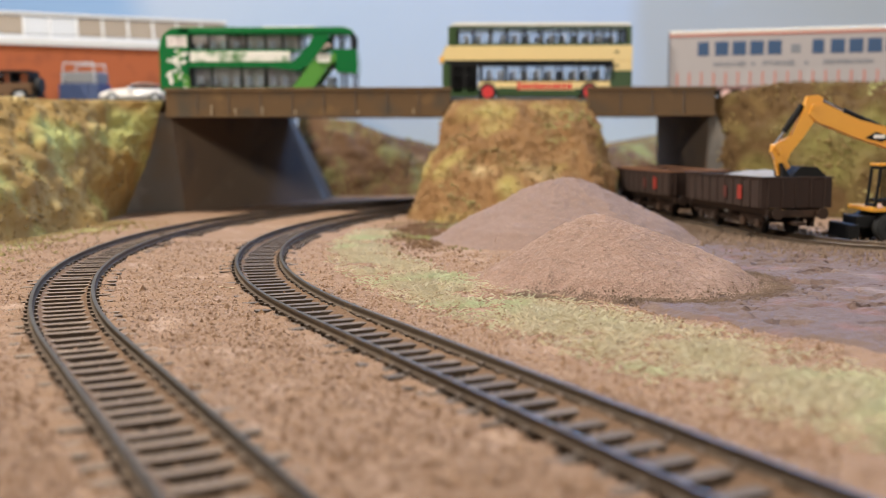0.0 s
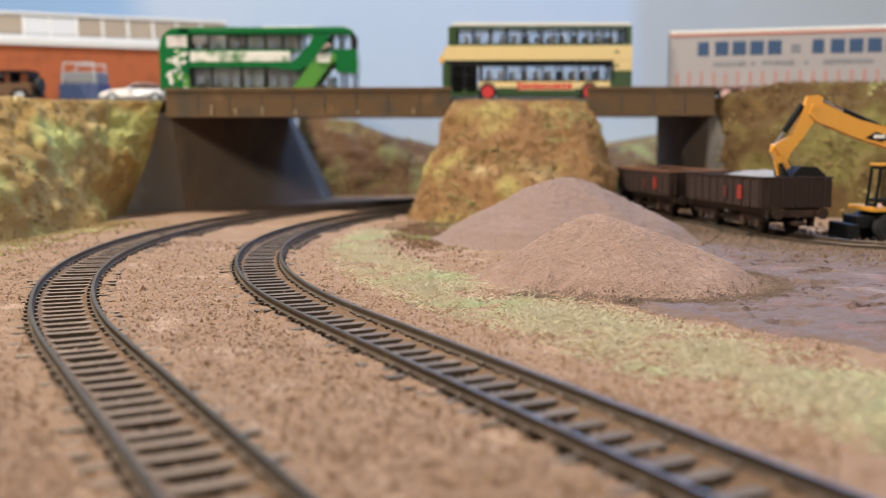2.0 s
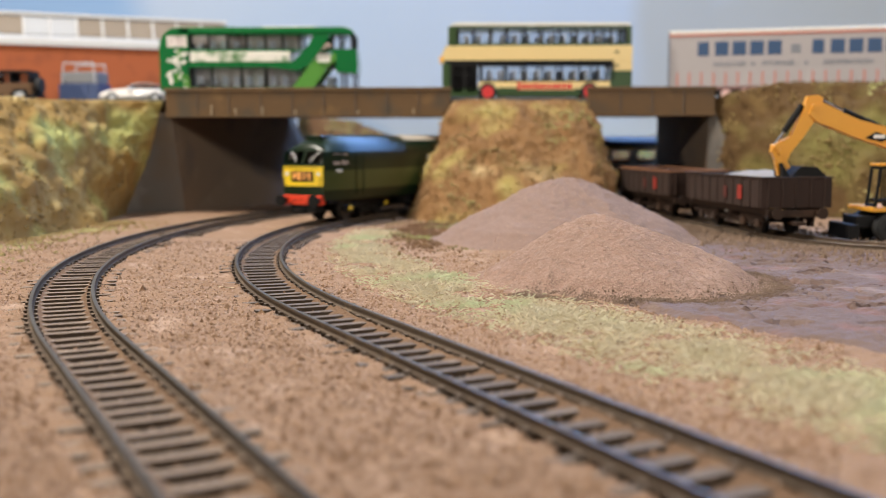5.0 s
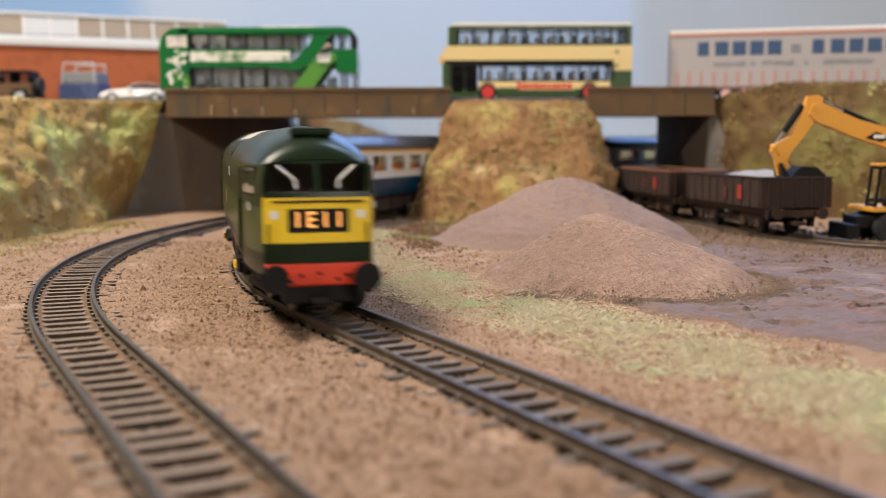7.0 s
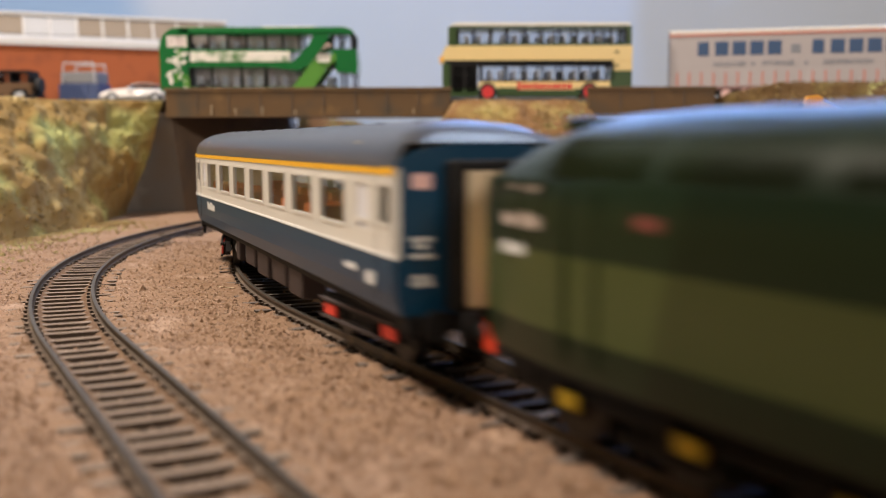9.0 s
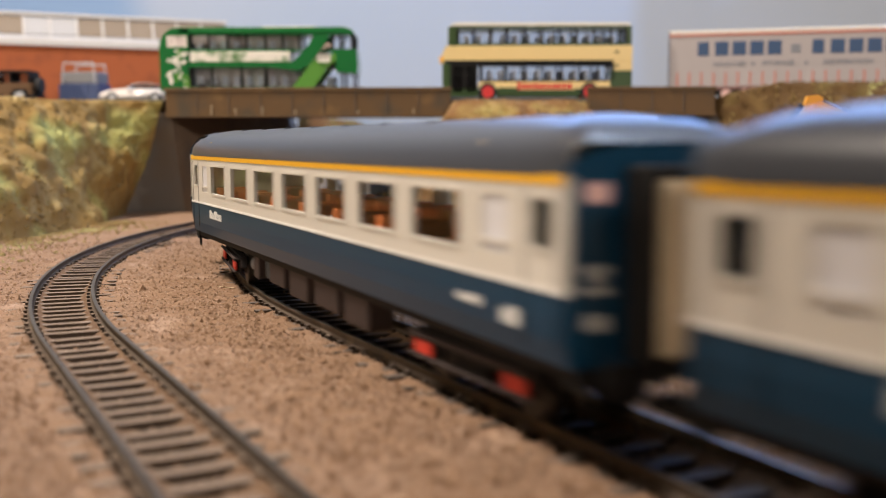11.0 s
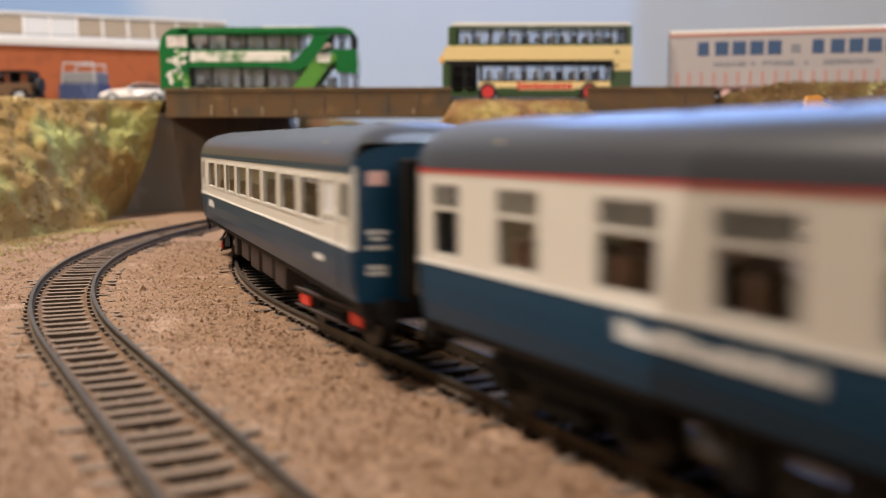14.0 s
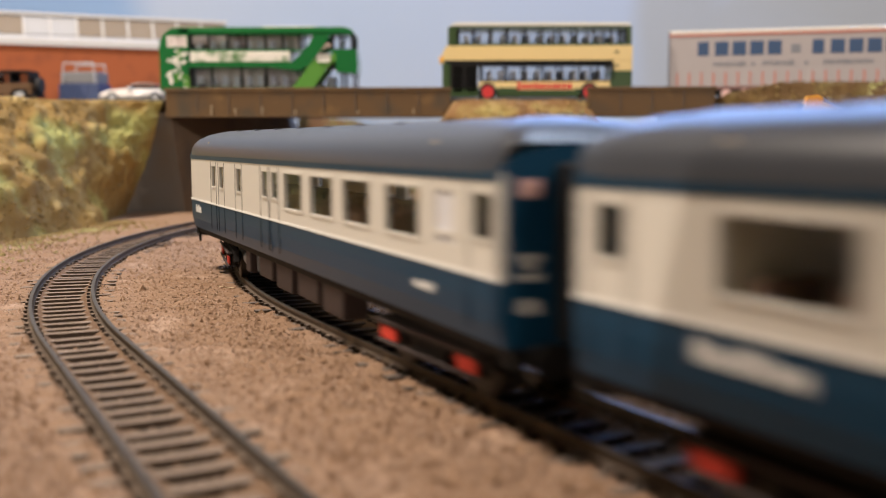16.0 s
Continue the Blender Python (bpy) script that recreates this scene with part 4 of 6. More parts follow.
        for zz, ww in ((27.5, 4.5), (26.2, 3), (24.4, 4.8), (20.4, 4), (19.2, 4.4)):
            for sg in (-1, 1):
                bars = bmesh.new()
                box(bars, min(e * L, e * (L + 0.12)), max(e * L, e * (L + 0.12)), sg * 12.7 - ww / 2, sg * 12.7 + ww / 2, zz, zz + 0.7)
                part("end_print", bars, WHITE, en, "line of white print")
        buf = bmesh.new()
        box(buf, min(e * (L - 3), e * (L + 0.6)), max(e * (L - 3), e * (L + 0.6)), -16, 16, 10.6, 13.7)
        for sg in (-1, 1):
            tube(buf, (e * L, sg * 11.4, 12.2), (e * (L + 4.2), sg * 11.4, 12.2), 1.1, 12)
            tube(buf, (e * (L + 4.2), sg * 11.4, 12.2), (e * (L + 5.0), sg * 11.4, 12.2), 2.9, 16)
        box(buf, min(e * (L - 2), e * (L + 8)), max(e * (L - 2), e * (L + 8)), -2.5, 2.5, 6.5, 8.0)
        tube(buf, (e * (L + 1.5), 14.5, 12), (e * (L + 1.5), 14.5, 7.6), 0.5, 6)
        tube(buf, (e * (L + 1.5), -14.5, 12), (e * (L + 1.5), -14.5, 7.6), 0.5, 6)
        part("buffer_beam", buf, BLACK, th, "black buffer beam with buffers and coupling")
    part("floor", boxes((-L + 1, L - 1, -16.5, 16.5, 13.5, 15.5)), FRAME, th)
    seats = bmesh.new()
    step = 12.75 if style != "first" else 13.75
    n = int(180 / step)
    for i in range(n):
        x = -98 + i * step
        for sg in (-1, 1):
            box(seats, x - 1.2, x + 1.2, sg * 10.5 - 5, sg * 10.5 + 5, 15.5, 30.5, 0.5)
            box(seats, x - 3.6, x + 3.6, sg * 10.5 - 5, sg * 10.5 + 5, 15.5, 21.5, 0.5)
    part("seats", seats, SEAT if style == "first" else DARKSEAT, th, "orange brown moulded seating" if style == "first" else "dark brown moulded seating")
    tabs = bmesh.new()
    for i in range(n - 1):
        x = -98 + (i + 0.5) * step
        for sg in (-1, 1):
            box(tabs, x - 2, x + 2, sg * 11.5 - 4.5, sg * 11.5 + 4.5, 24.2, 25.0)
    part("tables", tabs, TABLE, th)
    for x in (102, -103):
        part("partition", boxes((x, x + 1, -16.4, 16.4, 15.5, 46)), CREAMDOOR, th)
    # underframe
    bm = boxes((-L + 2, L - 2, -15.6, -14.0, 11.6, 13.7), (-L + 2, L - 2, 14.0, 15.6, 11.6, 13.7), bev=0.2)
    part("solebar", bm, FRAME, th, "brown solebars")
    um = BOXBROWN if not mk1 else BLACK
    for a, b, z0 in ((30, 46, 4.5), (8, 26, 5.2), (-14, 2, 4.6), (-34, -19, 5.6), (-52, -46, 5.0)):
        for sg in (-1, 1):
            part("equipment_box", boxes((a, b, sg * 12 - 3.2, sg * 12 + 3.2, z0, 12.0), bev=0.5), um, th, "dark brown equipment box")
    eq = bmesh.new()
    tube(eq, (52, 0, 8), (-58, 0, 8), 2.2, 10)
    part("brake_shaft", eq, um, th)
    cyl = mat("grey_cylinder" + style, (0.10, 0.10, 0.105), (0.06, 0.06, 0.065), 0.5)
    for sg in (-1, 1):
        tank = bmesh.new()
        tube(tank, (-57, sg * 12.5, 8.6), (-47, sg * 12.5, 8.6), 2.4, 14)
        part("air_cylinder", tank, cyl, th, "grey air cylinder")
        for i in range(5):
            tank = bmesh.new()
            tube(tank, (-45 + i * 2.2, sg * 13, 10.4), (-44.2 + i * 2.2, sg * 13, 5.6), 0.35, 6)
            part("step_rung", tank, cyl, th)
    cov = [(17.0, 1), (17.0, -1), (-17.0, 1), (-17.0, -1)] if not mk1 else []
    b1 = bogie(th, 90, 33, (-16.5, 16.5), 6.3, cov, REDBIT, FRAME if not mk1 else BLACK, 3.6)
    b2 = bogie(th, -90, 33, (-16.5, 16.5), 6.3, cov, REDBIT, FRAME if not mk1 else BLACK, 3.6)
    return th, (b1, b2), 90.0


def loco():
    th = thing("diesel_locomotive", None, "two-tone green diesel locomotive with yellow warning panels and red buffer beams", "locomotive")
    F = 121.5

    def width(x):
        d = F - abs(x)
        u = min(1.0, max(0.0, d / 36.0))
        return 0.775 + 0.225 * (1 - (1 - u) ** 2.2)
    xs = [F, F - 1.5, F - 4, F - 8, F - 13, F - 20, F - 28, F - 36, 60, 30]
    xs = xs + [0] + [-x for x in reversed(xs)]
    hw = 17.7
    for s in (-1, 1):
        for nm, mt, pr, lb in (("lower_skirt", DKGREEN, [(16.9, 12.4), (17.4, 15), (hw, 18.2)], "dark green skirt"),
                               ("side_band", OLIVE, [(hw, 18.2), (hw, 24), (hw, 29.6)], "light olive green body band"),
                               ("upper_side", DKGREEN, [(hw, 29.6), (hw, 34), (hw - 0.15, 37.5), (hw - 0.9, 40.2)], "dark green upper side")):
            body_loft(nm, [(x - math.copysign(0.0 if nm != "upper_side" else 0.0, x), width(x), 99) for x in xs], [(s * y, z) for y, z in pr], mt, th, lb)
    # roof, domed down to the windscreens
    roof = [(-16.8, 40.2), (-15.8, 42.2), (-14.0, 44.6), (-11.2, 46.9), (-7.6, 48.8), (-4, 49.9), (0, 50.3), (4, 49.9), (7.6, 48.8), (11.2, 46.9), (14.0, 44.6), (15.8, 42.2), (16.8, 40.2)]
    vs, fs, k = [], [], len(roof)
    rx = [F - 3.5, F - 4.5, F - 7, F - 11, F - 17, F - 24, F - 34, 60, 0]
    rx = rx + [-x for x in reversed(rx[:-1])]
    for x in rx:
        d = F - 3.5 - abs(x)
        rise = min(1.0, max(0.0, d / 27.0))
        rise = math.sqrt(1 - (1 - rise) ** 2)
        for y, z in roof:
            vs.append((x * MM, y * width(x) * MM, (40.2 + (z - 40.2) * (0.12 + 0.88 * rise)) * MM))
    for i in range(len(rx) - 1):
        for j in range(k - 1):
            a = i * k + j
            fs.append((a, a + 1, a + k + 1, a + k))
    roof_ob = tagged(raw("roof", vs, fs, DKGREEN, th, True), "dark green domed roof")
    for x0 in (F - 21, -F + 10):
        part("headboard_box", boxes((x0, x0 + 11, -5.5, 5.5, 47.4, 49.6), bev=0.8), DKGREEN, roof_ob)
    # pale panel and grilles on the roof
    def roof_patch(name, x0, x1, sgn, j0, j1, lift, mt, lb, n=1):
        """A plate following the roof between two of its ribs."""
        vs, fs = [], []
        for i, x in enumerate((x0, x1)):
            for y, z in roof[j0:j1 + 1]:
                vs.append((x * MM, sgn * (y * 1.006) * MM, (z + lift) * MM))
        k = j1 - j0 + 1
        for j in range(k - 1):
            fs.append((j, j + 1, j + k + 1, j + k))
        return tagged(raw(name, vs, fs, mt, roof_ob, True), lb)
    roof_patch("roof_panel", -44, 26, 1, 3, 9, 0.12, ROOFPALE, "pale beige translucent roof panel")
    roof_patch("fan_cover", -84, -66, 1, 4, 8, 0.15, DKGREEN, "roof fan cover")
    for sgn in (-1, 1):
        for g0 in (-100, -74, -48, -22):
            sl = bmesh.new()
            for i in range(8):
                f = i / 7
                y = 16.4 - 4.4 * f ** 1.4
                z = 41.0 + 4.9 * f
                box(sl, g0, g0 + 22, sgn * y - 0.28, sgn * y + 0.28, z - 0.12, z + 0.30)
            part("side_grille", sl, DKGREEN, th, "dark green louvred grille")
    # cab fronts
    def front(e, cols, zs, lift=0.0, thick=0.0):
        """Curved patch of the cab front between cols (mm across) and heights."""
        vs, fs = [], []
        n = len(cols)
        for z in zs:
            for y in cols:
                w = hw * 0.775
                x = F + 1.0 * (1 - (y / w) ** 2) - max(0.0, z - 32.6) * 0.52 + lift
                vs.append((e * x * MM, y * MM, z * MM))
        for i in range(len(zs) - 1):
            for j in range(n - 1):
                a = i * n + j
                fs.append((a, a + 1, a + n + 1, a + n))
        return vs, fs
    W = hw * 0.775
    full = [W * t for t in np.linspace(-1, 1, 11)]

    def patch(name, e, cols, zs, mt, lb="", lift=0.0, parent=th):
        v, f = front(e, cols, zs, lift)
        ob = raw(name, v, f, mt, parent, True)
        return tagged(ob, lb) if lb else ob
    span = lambda a, b, n=5: [a + (b - a) * i / n for i in range(n + 1)]
    for e in (-1, 1):
        patch("nose", e, full, (12.4, 16, 20.6), DKGREEN, "dark green lower front")
        yp = patch("warning_panel", e, full, (20.6, 26, 32.0), YELLOW, "yellow warning panel")
        patch("sill", e, full, (32.0, 33.4), DKGREEN)
        patch("brow", e, full, (40.4, 41.2), DKGREEN)
        for a, b in ((-W, -W + 1.5), (-0.8, 0.8), (W - 1.5, W)):
            patch("pillar", e, span(a, b, 2), (33.4, 37, 40.4), DKGREEN)
        for a, b in ((-W + 1.5, -0.8), (0.8, W - 1.5)):
            ws = patch("windscreen", e, span(a, b), (33.4, 37, 40.4), PANE, "clear cab windscreen", -0.15)
            mid = (a + b) / 2
            wp = bmesh.new()
            xx = lambda z: F + 0.75 - max(0, z - 32.6) * 0.52
            sg = 1 if mid > 0 else -1
            tube(wp, (e * xx(34.2), mid - sg * 1.2, 34.2), (e * (xx(36.5) + 0.4), mid - sg * 1.0, 36.6), 0.28, 6)
            tube(wp, (e * (xx(36.4) + 0.4), mid - sg * 1.0, 36.4), (e * (xx(40) + 0.3), mid + sg * 3.4, 40.0), 0.32, 6)
            part("wiper", wp, WHITE, ws, "pale windscreen wiper")
        hc = part("headcode_box", boxes((min(e * (F + 0.3), e * (F + 1.25)), max(e * (F + 0.3), e * (F + 1.25)), -7.6, 7.6, 23.2, 29.2), bev=0.3), BLACK, yp, "black headcode box")
        fc = bpy.data.curves.new("headcode", "FONT")
        fc.body, fc.size, fc.align_x, fc.align_y, fc.extrude, fc.space_character = "1E11", 5.6 * MM, "CENTER", "CENTER", 0.1 * MM, 1.25
        fo = new("headcode", fc)
        fo.matrix_basis = Matrix.Translation((e * (F + 1.32) * MM, 0, 26.3 * MM)) @ Matrix.Rotation(radians(90 * e), 4, "Z") @ Matrix.Rotation(radians(90), 4, "X")
        dg = bpy.context.evaluated_depsgraph_get()
        txt = new("headcode_text", bpy.data.meshes.new_from_object(fo.evaluated_get(dg)))
        txt.data.materials.clear()
        txt.data.materials.append(LAMPGLOW)
        txt.matrix_basis = fo.matrix_basis
        bpy.data.objects.remove(fo)
        txt.parent = hc
        tagged(txt, "lit orange headcode figures")
        for sg in (-1, 1):
            marks = bmesh.new()
            box(marks, min(e * (F + 0.2), e * (F + 0.75)), max(e * (F + 0.2), e * (F + 0.75)), sg * 10.9 - 1.0, sg * 10.9 + 1.0, 26.6, 28.8, 0.2)
            part("marker_lamp", marks, WHITE, yp, "white marker lamp")
        rail_ = bmesh.new()
        tube(rail_, (e * (F + 1.7), -11.5, 31.1), (e * (F + 1.7), 11.5, 31.1), 0.25, 6)
        for sg in (-1, 1):
            tube(rail_, (e * (F + 1.2), sg * 12.4, 20.8), (e * (F + 1.2), sg * 12.4, 25.5), 0.25, 6)
        part("handrail", rail_, BLACK, yp)
        beam = part("buffer_beam", boxes((min(e * (F - 2), e * (F + 1.4)), max(e * (F - 2), e * (F + 1.4)), -13.4, 13.4, 9.8, 15.4), bev=0.5), BEAM, th, "red buffer beam")
        hose = bmesh.new()
        for y, z in ((-7, 11), (-4.5, 12.5), (0, 13), (4.5, 11.5), (7, 12.5)):
            tube(hose, (e * (F + 1.2), y, z), (e * (F + 2.4), y, z), 0.5, 8)
        part("pipe_end", hose, BLACK, beam)
        for sg in (-1, 1):
            bf = bmesh.new()
            tube(bf, (e * (F + 1), sg * 11.4, 12.4), (e * (F + 6), sg * 11.4, 12.4), 1.7, 14)
            tube(bf, (e * (F + 6), sg * 11.4, 12.4), (e * (F + 7), sg * 11.4, 12.4), 3.5, 20)
            part("buffer", bf, BLACK, beam, "round black buffer")
        vl = boxes((min(e * (F - 8), e * (F + 0.5)), max(e * (F - 8), e * (F + 0.5)), -9.0, 9.0, 5.2, 9.8), (min(e * F, e * (F + 7)), max(e * F, e * (F + 7)), -2.2, 2.2, 5.5, 7.2), bev=0.5)
        part("valance", vl, BLACK, th, "black front valance and coupling")
        # cab inside and side windows
        part("cab_bulkhead", boxes((min(e * 92, e * 93), max(e * 92, e * 93), -15.5, 15.5, 14, 40)), CABIN, th)
        part("cab_desk", boxes((min(e * 108, e * 118), max(e * 108, e * 118), -11.5, 11.5, 26, 31.5), bev=0.5), CABIN, th)
        for sg in (-1, 1):
            for a, b, mt in ((100.5, 106.4, PANE), (107.5, 113.5, PANE)):
                v = []
                for x in (a, b):
                    for z in (32.8, 39.2):
                        v.append((e * x * MM, sg * (hw * width(x) - (0.0 if z < 35 else 0.62) + 0.16) * MM, z * MM))
                # opaque pane, the pinkish reflection painted as its colour
                cw = raw("cab_window", v, [(0, 1, 3, 2)], FROST, th)
                tagged(cw, "opaque cab side window with a pinkish reflection in its colour")
                cw.data.materials.clear()
                cw.data.materials.append(PINKPANE)
                fr = bmesh.new()
                for x0, x1, z0, z1 in ((a - 0.5, a, 32.4, 39.6), (b, b + 0.5, 32.4, 39.6), (a, b, 32.3, 32.8), (a, b, 39.2, 39.7)):
                    xm = (x0 + x1) / 2
                    yy = sg * (hw * width(xm))
                    yt = yy - sg * (0.6 if z0 > 38 else 0.2)
                    box(fr, min(e * x0, e * x1), max(e * x0, e * x1), yt - 0.3, yt + 0.35, z0, z1)
                part("frame", fr, DKGREEN, cw)
            dr = bmesh.new()
            for x in (86.0, 93.5):
                tube(dr, (e * x, sg * 17.9, 16), (e * x, sg * 17.9, 30), 0.25, 6)
                box(dr, min(e * (x - 0.2), e * (x + 0.2)), max(e * (x - 0.2), e * (x + 0.2)), sg * 17.7 - 0.1, sg * 17.7 + 0.1, 14, 39)
            part("cab_door", dr, DKGREEN, th, "cab door with handrails")
            print_bars("number_bars", th, min(e * 104, e * 112), max(e * 104, e * 112), sg * (hw * width(108) + 0.15), 28.4, 30.3, 5, 2)
    # side details
    for sg in (-1, 1):
        part("side_label", boxes((4.5, 7.9, sg * 17.72 - 0.1, sg * 17.72 + 0.1, 34.2, 37.2)), WHITE, th, "square grey white plate")
        part("name_plate", boxes((-78, -73, sg * 17.72 - 0.08, sg * 17.72 + 0.08, 34.6, 36.2), bev=0.05), mat("dull_red_plate%d" % sg, (0.16, 0.04, 0.03), (0.12, 0.03, 0.025), 0.5), th)
        cr = bmesh.new()
        box(cr, -35, -28, sg * 17.74 - 0.06, sg * 17.74 + 0.06, 24.2, 25.2)
        box(cr, -33, -30, sg * 17.74 - 0.07, sg * 17.74 + 0.07, 22.4, 27.0)
        part("crest", cr, mat("gold_crest%d" % sg, (0.50, 0.26, 0.08), (0.42, 0.11, 0.05), 0.5), th, "small gold and red crest")
        box_ = bmesh.new()
        for a, b, z0 in ((-26, -4, 4.6), (-1, 24, 3.8), (27, 34, 5.5)):
            box(box_, a, b, sg * 12.5 - 3.6, sg * 12.5 + 3.6, z0, 12.3, 0.6)
        part("fuel_tank", box_, BLACK, th, "black tanks between the bogies")
        for x, z in ((-17, 10.6), (14, 10.4)):
            ob_ = bmesh.new()
            box(ob_, x - 1.6, x + 1.6, sg * 16.2 - 0.3, sg * 16.2 + 0.3, z - 1.2, z + 0.9, 0.2)
            part("orange_valve", ob_, ORANGEBIT, th, "orange valve cover")
    part("chassis", boxes((-F + 4, F - 4, -14.5, 14.5, 10.5, 12.6)), BLACK, th)
    cov = [(x, s) for s in (-1, 1) for x in (-22.0, 4.0, 30.0)]
    b1 = bogie(th, 76, 50, (-24.5, 0, 24.5), 7.2, [(x, s) for s in (-1, 1) for x in (-28.0, 26.5)], YELBIT, BLACK)
    b2 = bogie(th, -76, 50, (-24.5, 0, 24.5), 7.2, cov, YELBIT, BLACK)
    return th, (b1, b2), 76.0


TRAIN = []
TRAIN.append((*loco(), 0.0))
TRAIN[0][0].scale.x = 1.04
OFFSETS = (0.2710, 0.5560, 0.8380, 1.1160, 1.3940)
for style, lb, off in (("first", "blue and grey coach with a yellow stripe behind the engine", OFFSETS[0]),
                       ("first", "second blue and grey coach with a yellow stripe and orange seats", OFFSETS[1]),
                       ("compartment", "blue and grey coach with a red stripe and sliding window vents", OFFSETS[2]),
                       ("open", "blue and grey coach with eight plain windows a side", OFFSETS[3]),
                       ("brake", "blue and grey brake coach with a windowless van end", OFFSETS[4])):
    TRAIN.append((*coach(style, lb), off))

# ---- wagons on the siding ----
RUSTY = mat("dark_rusty_brown", (0.030, 0.014, 0.009), (0.080, 0.040, 0.027), 0.85, fine=900, coarse=60, bump=0.3, spots=(0.028, 0.016, 0.012), spot_scale=120)
RIM = mat("rust_orange_rim", (0.22, 0.095, 0.045), (0.13, 0.06, 0.03), 0.8, fine=900, coarse=80)
RUSTFRAME = mat("rusty_running_gear", (0.032, 0.016, 0.009), (0.13, 0.062, 0.03), 0.9, fine=900, coarse=70, bump=0.3)
STONE = mat("pale_stone_load", (0.28, 0.262, 0.25), (0.18, 0.17, 0.163), 0.9, fine=900, coarse=120, bump=0.8)
FADED = mat("faded_red_panel", (0.09, 0.018, 0.012), (0.06, 0.015, 0.01), 0.8)
RED = mat("red_panel", (0.30, 0.03, 0.02), (0.20, 0.02, 0.015), 0.6)


def wagon(m, loaded, label):
    th = thing("mineral_wagon", m, label, "railway wagon", "wagons on the siding")
    bm = boxes((-47.5, 47.5, -18, -16.8, 13.6, 27.6), (-47.5, 47.5, 16.8, 18, 13.6, 27.6), (-47.5, -46.3, -16.8, 16.8, 13.6, 27.6), (46.3, 47.5, -16.8, 16.8, 13.6, 27.6), (-46.3, 46.3, -16.8, 16.8, 13.6, 14.6))
    body = part("body", bm, RUSTY, th, "rusty brown open steel body")
    rm = boxes((-48.1, 48.1, -18.6, -16.6, 27.6, 28.6), (-48.1, 48.1, 16.6, 18.6, 27.6, 28.6), (-48.1, -46.1, -16.6, 16.6, 27.6, 28.6), (46.1, 48.1, -16.6, 16.6, 27.6, 28.6), bev=0.2)
    part("top_rim", rm, RIM if not loaded else RUSTY, body, "worn top rim")
    for s in (-1, 1):
        for i in range(10):
            x = -45 + i * 10
            part("side_rib", boxes((x - 0.8, x + 0.8, s * 18.2 - 0.35, s * 18.2 + 0.35, 13.7, 27.5), bev=0.15), RUSTY, body)
        for i in range(5):
            y = -14.4 + i * 7.2
            part("end_rib", boxes((s * 47.9 - 0.5, s * 47.9 + 0.5, y - 0.7, y + 0.7, 13.7, 27.5), bev=0.15), RUSTY, body)
        part("solebar", boxes((-46, 46, s * 14 - 0.8, s * 14 + 0.8, 10.2, 13.5)), RUSTFRAME, th)
        for x in (-27, 27):
            bx = boxes((x - 3, x + 3, s * 12.6 - 1, s * 12.6 + 1, 4.6, 9.4), (x - 13, x + 13, s * 13 - 0.8, s * 13 + 0.8, 6.4, 9.6), (x - 11, x - 6, s * 13.6 - 1, s * 13.6 + 1, 3.6, 8), (x + 6, x + 11, s * 13.6 - 1, s * 13.6 + 1, 3.6, 8), bev=0.3)
            part("axleguard", bx, RUSTFRAME, th, "dark axleguard and spring")
        part("brake_gear", boxes((-14, 14, s * 12 - 0.6, s * 12 + 0.6, 5.2, 7.4), (-2, 2, s * 11 - 2, s * 11 + 2, 5, 10)), RUSTFRAME, th)
        buf = boxes((s * 47.6 - 1, s * 47.6 + 1, -15.5, 15.5, 9.2, 12.6))
        for y in (-11.4, 11.4):
            tube(buf, (s * 48, y, 11), (s * 51.5, y, 11), 1.2, 10)
            tube(buf, (s * 51.5, y, 11), (s * 52.3, y, 11), 2.8, 14)
        box(buf, min(s * 44, s * 53), max(s * 44, s * 53), -2.5, 2.5, 5.4, 7.0)
        part("buffer_beam", buf, RUSTFRAME, th, "rusty buffer beam with buffers")
    part("red_panel", boxes((22, 27, -18.85, -18.6, 17.0, 24.0)), RED, body, "red panel")
    part("red_panel", boxes((5, 9, -18.85, -18.6, 17.0, 23.0)), FADED, body, "faded red panel")
    for x in (-27, 27):
        wheelset(th, x, 6.0)
    if loaded:
        vs, fs, n, k = [], [], 28, 14
        for j in range(k + 1):
            for i in range(n + 1):
                x, y = -46 + 92 * i / n, -16.6 + 33.2 * j / k
                z = 25.6 + 5.0 * max(0, 1 - ((x - 8) / 32) ** 2) * max(0, 1 - (y / 19) ** 2) + 0.9 * fbm(x * 0.15, y * 0.15, 2, 3)
                vs.append((x * MM, y * MM, z * MM))
        for j in range(k):
            for i in range(n):
                a = j * (n + 1) + i
                fs.append((a, a + 1, a + n + 2, a + n + 1))
        tagged(raw("stone_load", vs, fs, STONE, th, True), "heaped pale grey stone load")
    return th


wagon(Matrix.Translation((0.1637, 0.5385, 0)) @ Matrix.Rotation(radians(-82), 4, "Z"), True, "rusty brown open wagon heaped with pale grey stone")
wagon(Matrix.Translation((0.1439, 0.6507, 0)) @ Matrix.Rotation(radians(-81), 4, "Z"), False, "rusty brown open wagon with an orange worn rim")

# ---- wheeled excavator ----
CATY = mat("excavator_yellow", (0.72, 0.33, 0.025), (0.80, 0.40, 0.035), 0.4, fine=900, coarse=50, bump=0.05, coat=0.2)
RUBBER = mat("black_rubber", (0.012, 0.012, 0.012), (0.025, 0.024, 0.023), 0.75, fine=1200, coarse=90, bump=0.3)
CHROME = mat("chrome_rod", (0.6, 0.6, 0.6), (0.7, 0.7, 0.7), 0.15, 1.0, bump=0.0)
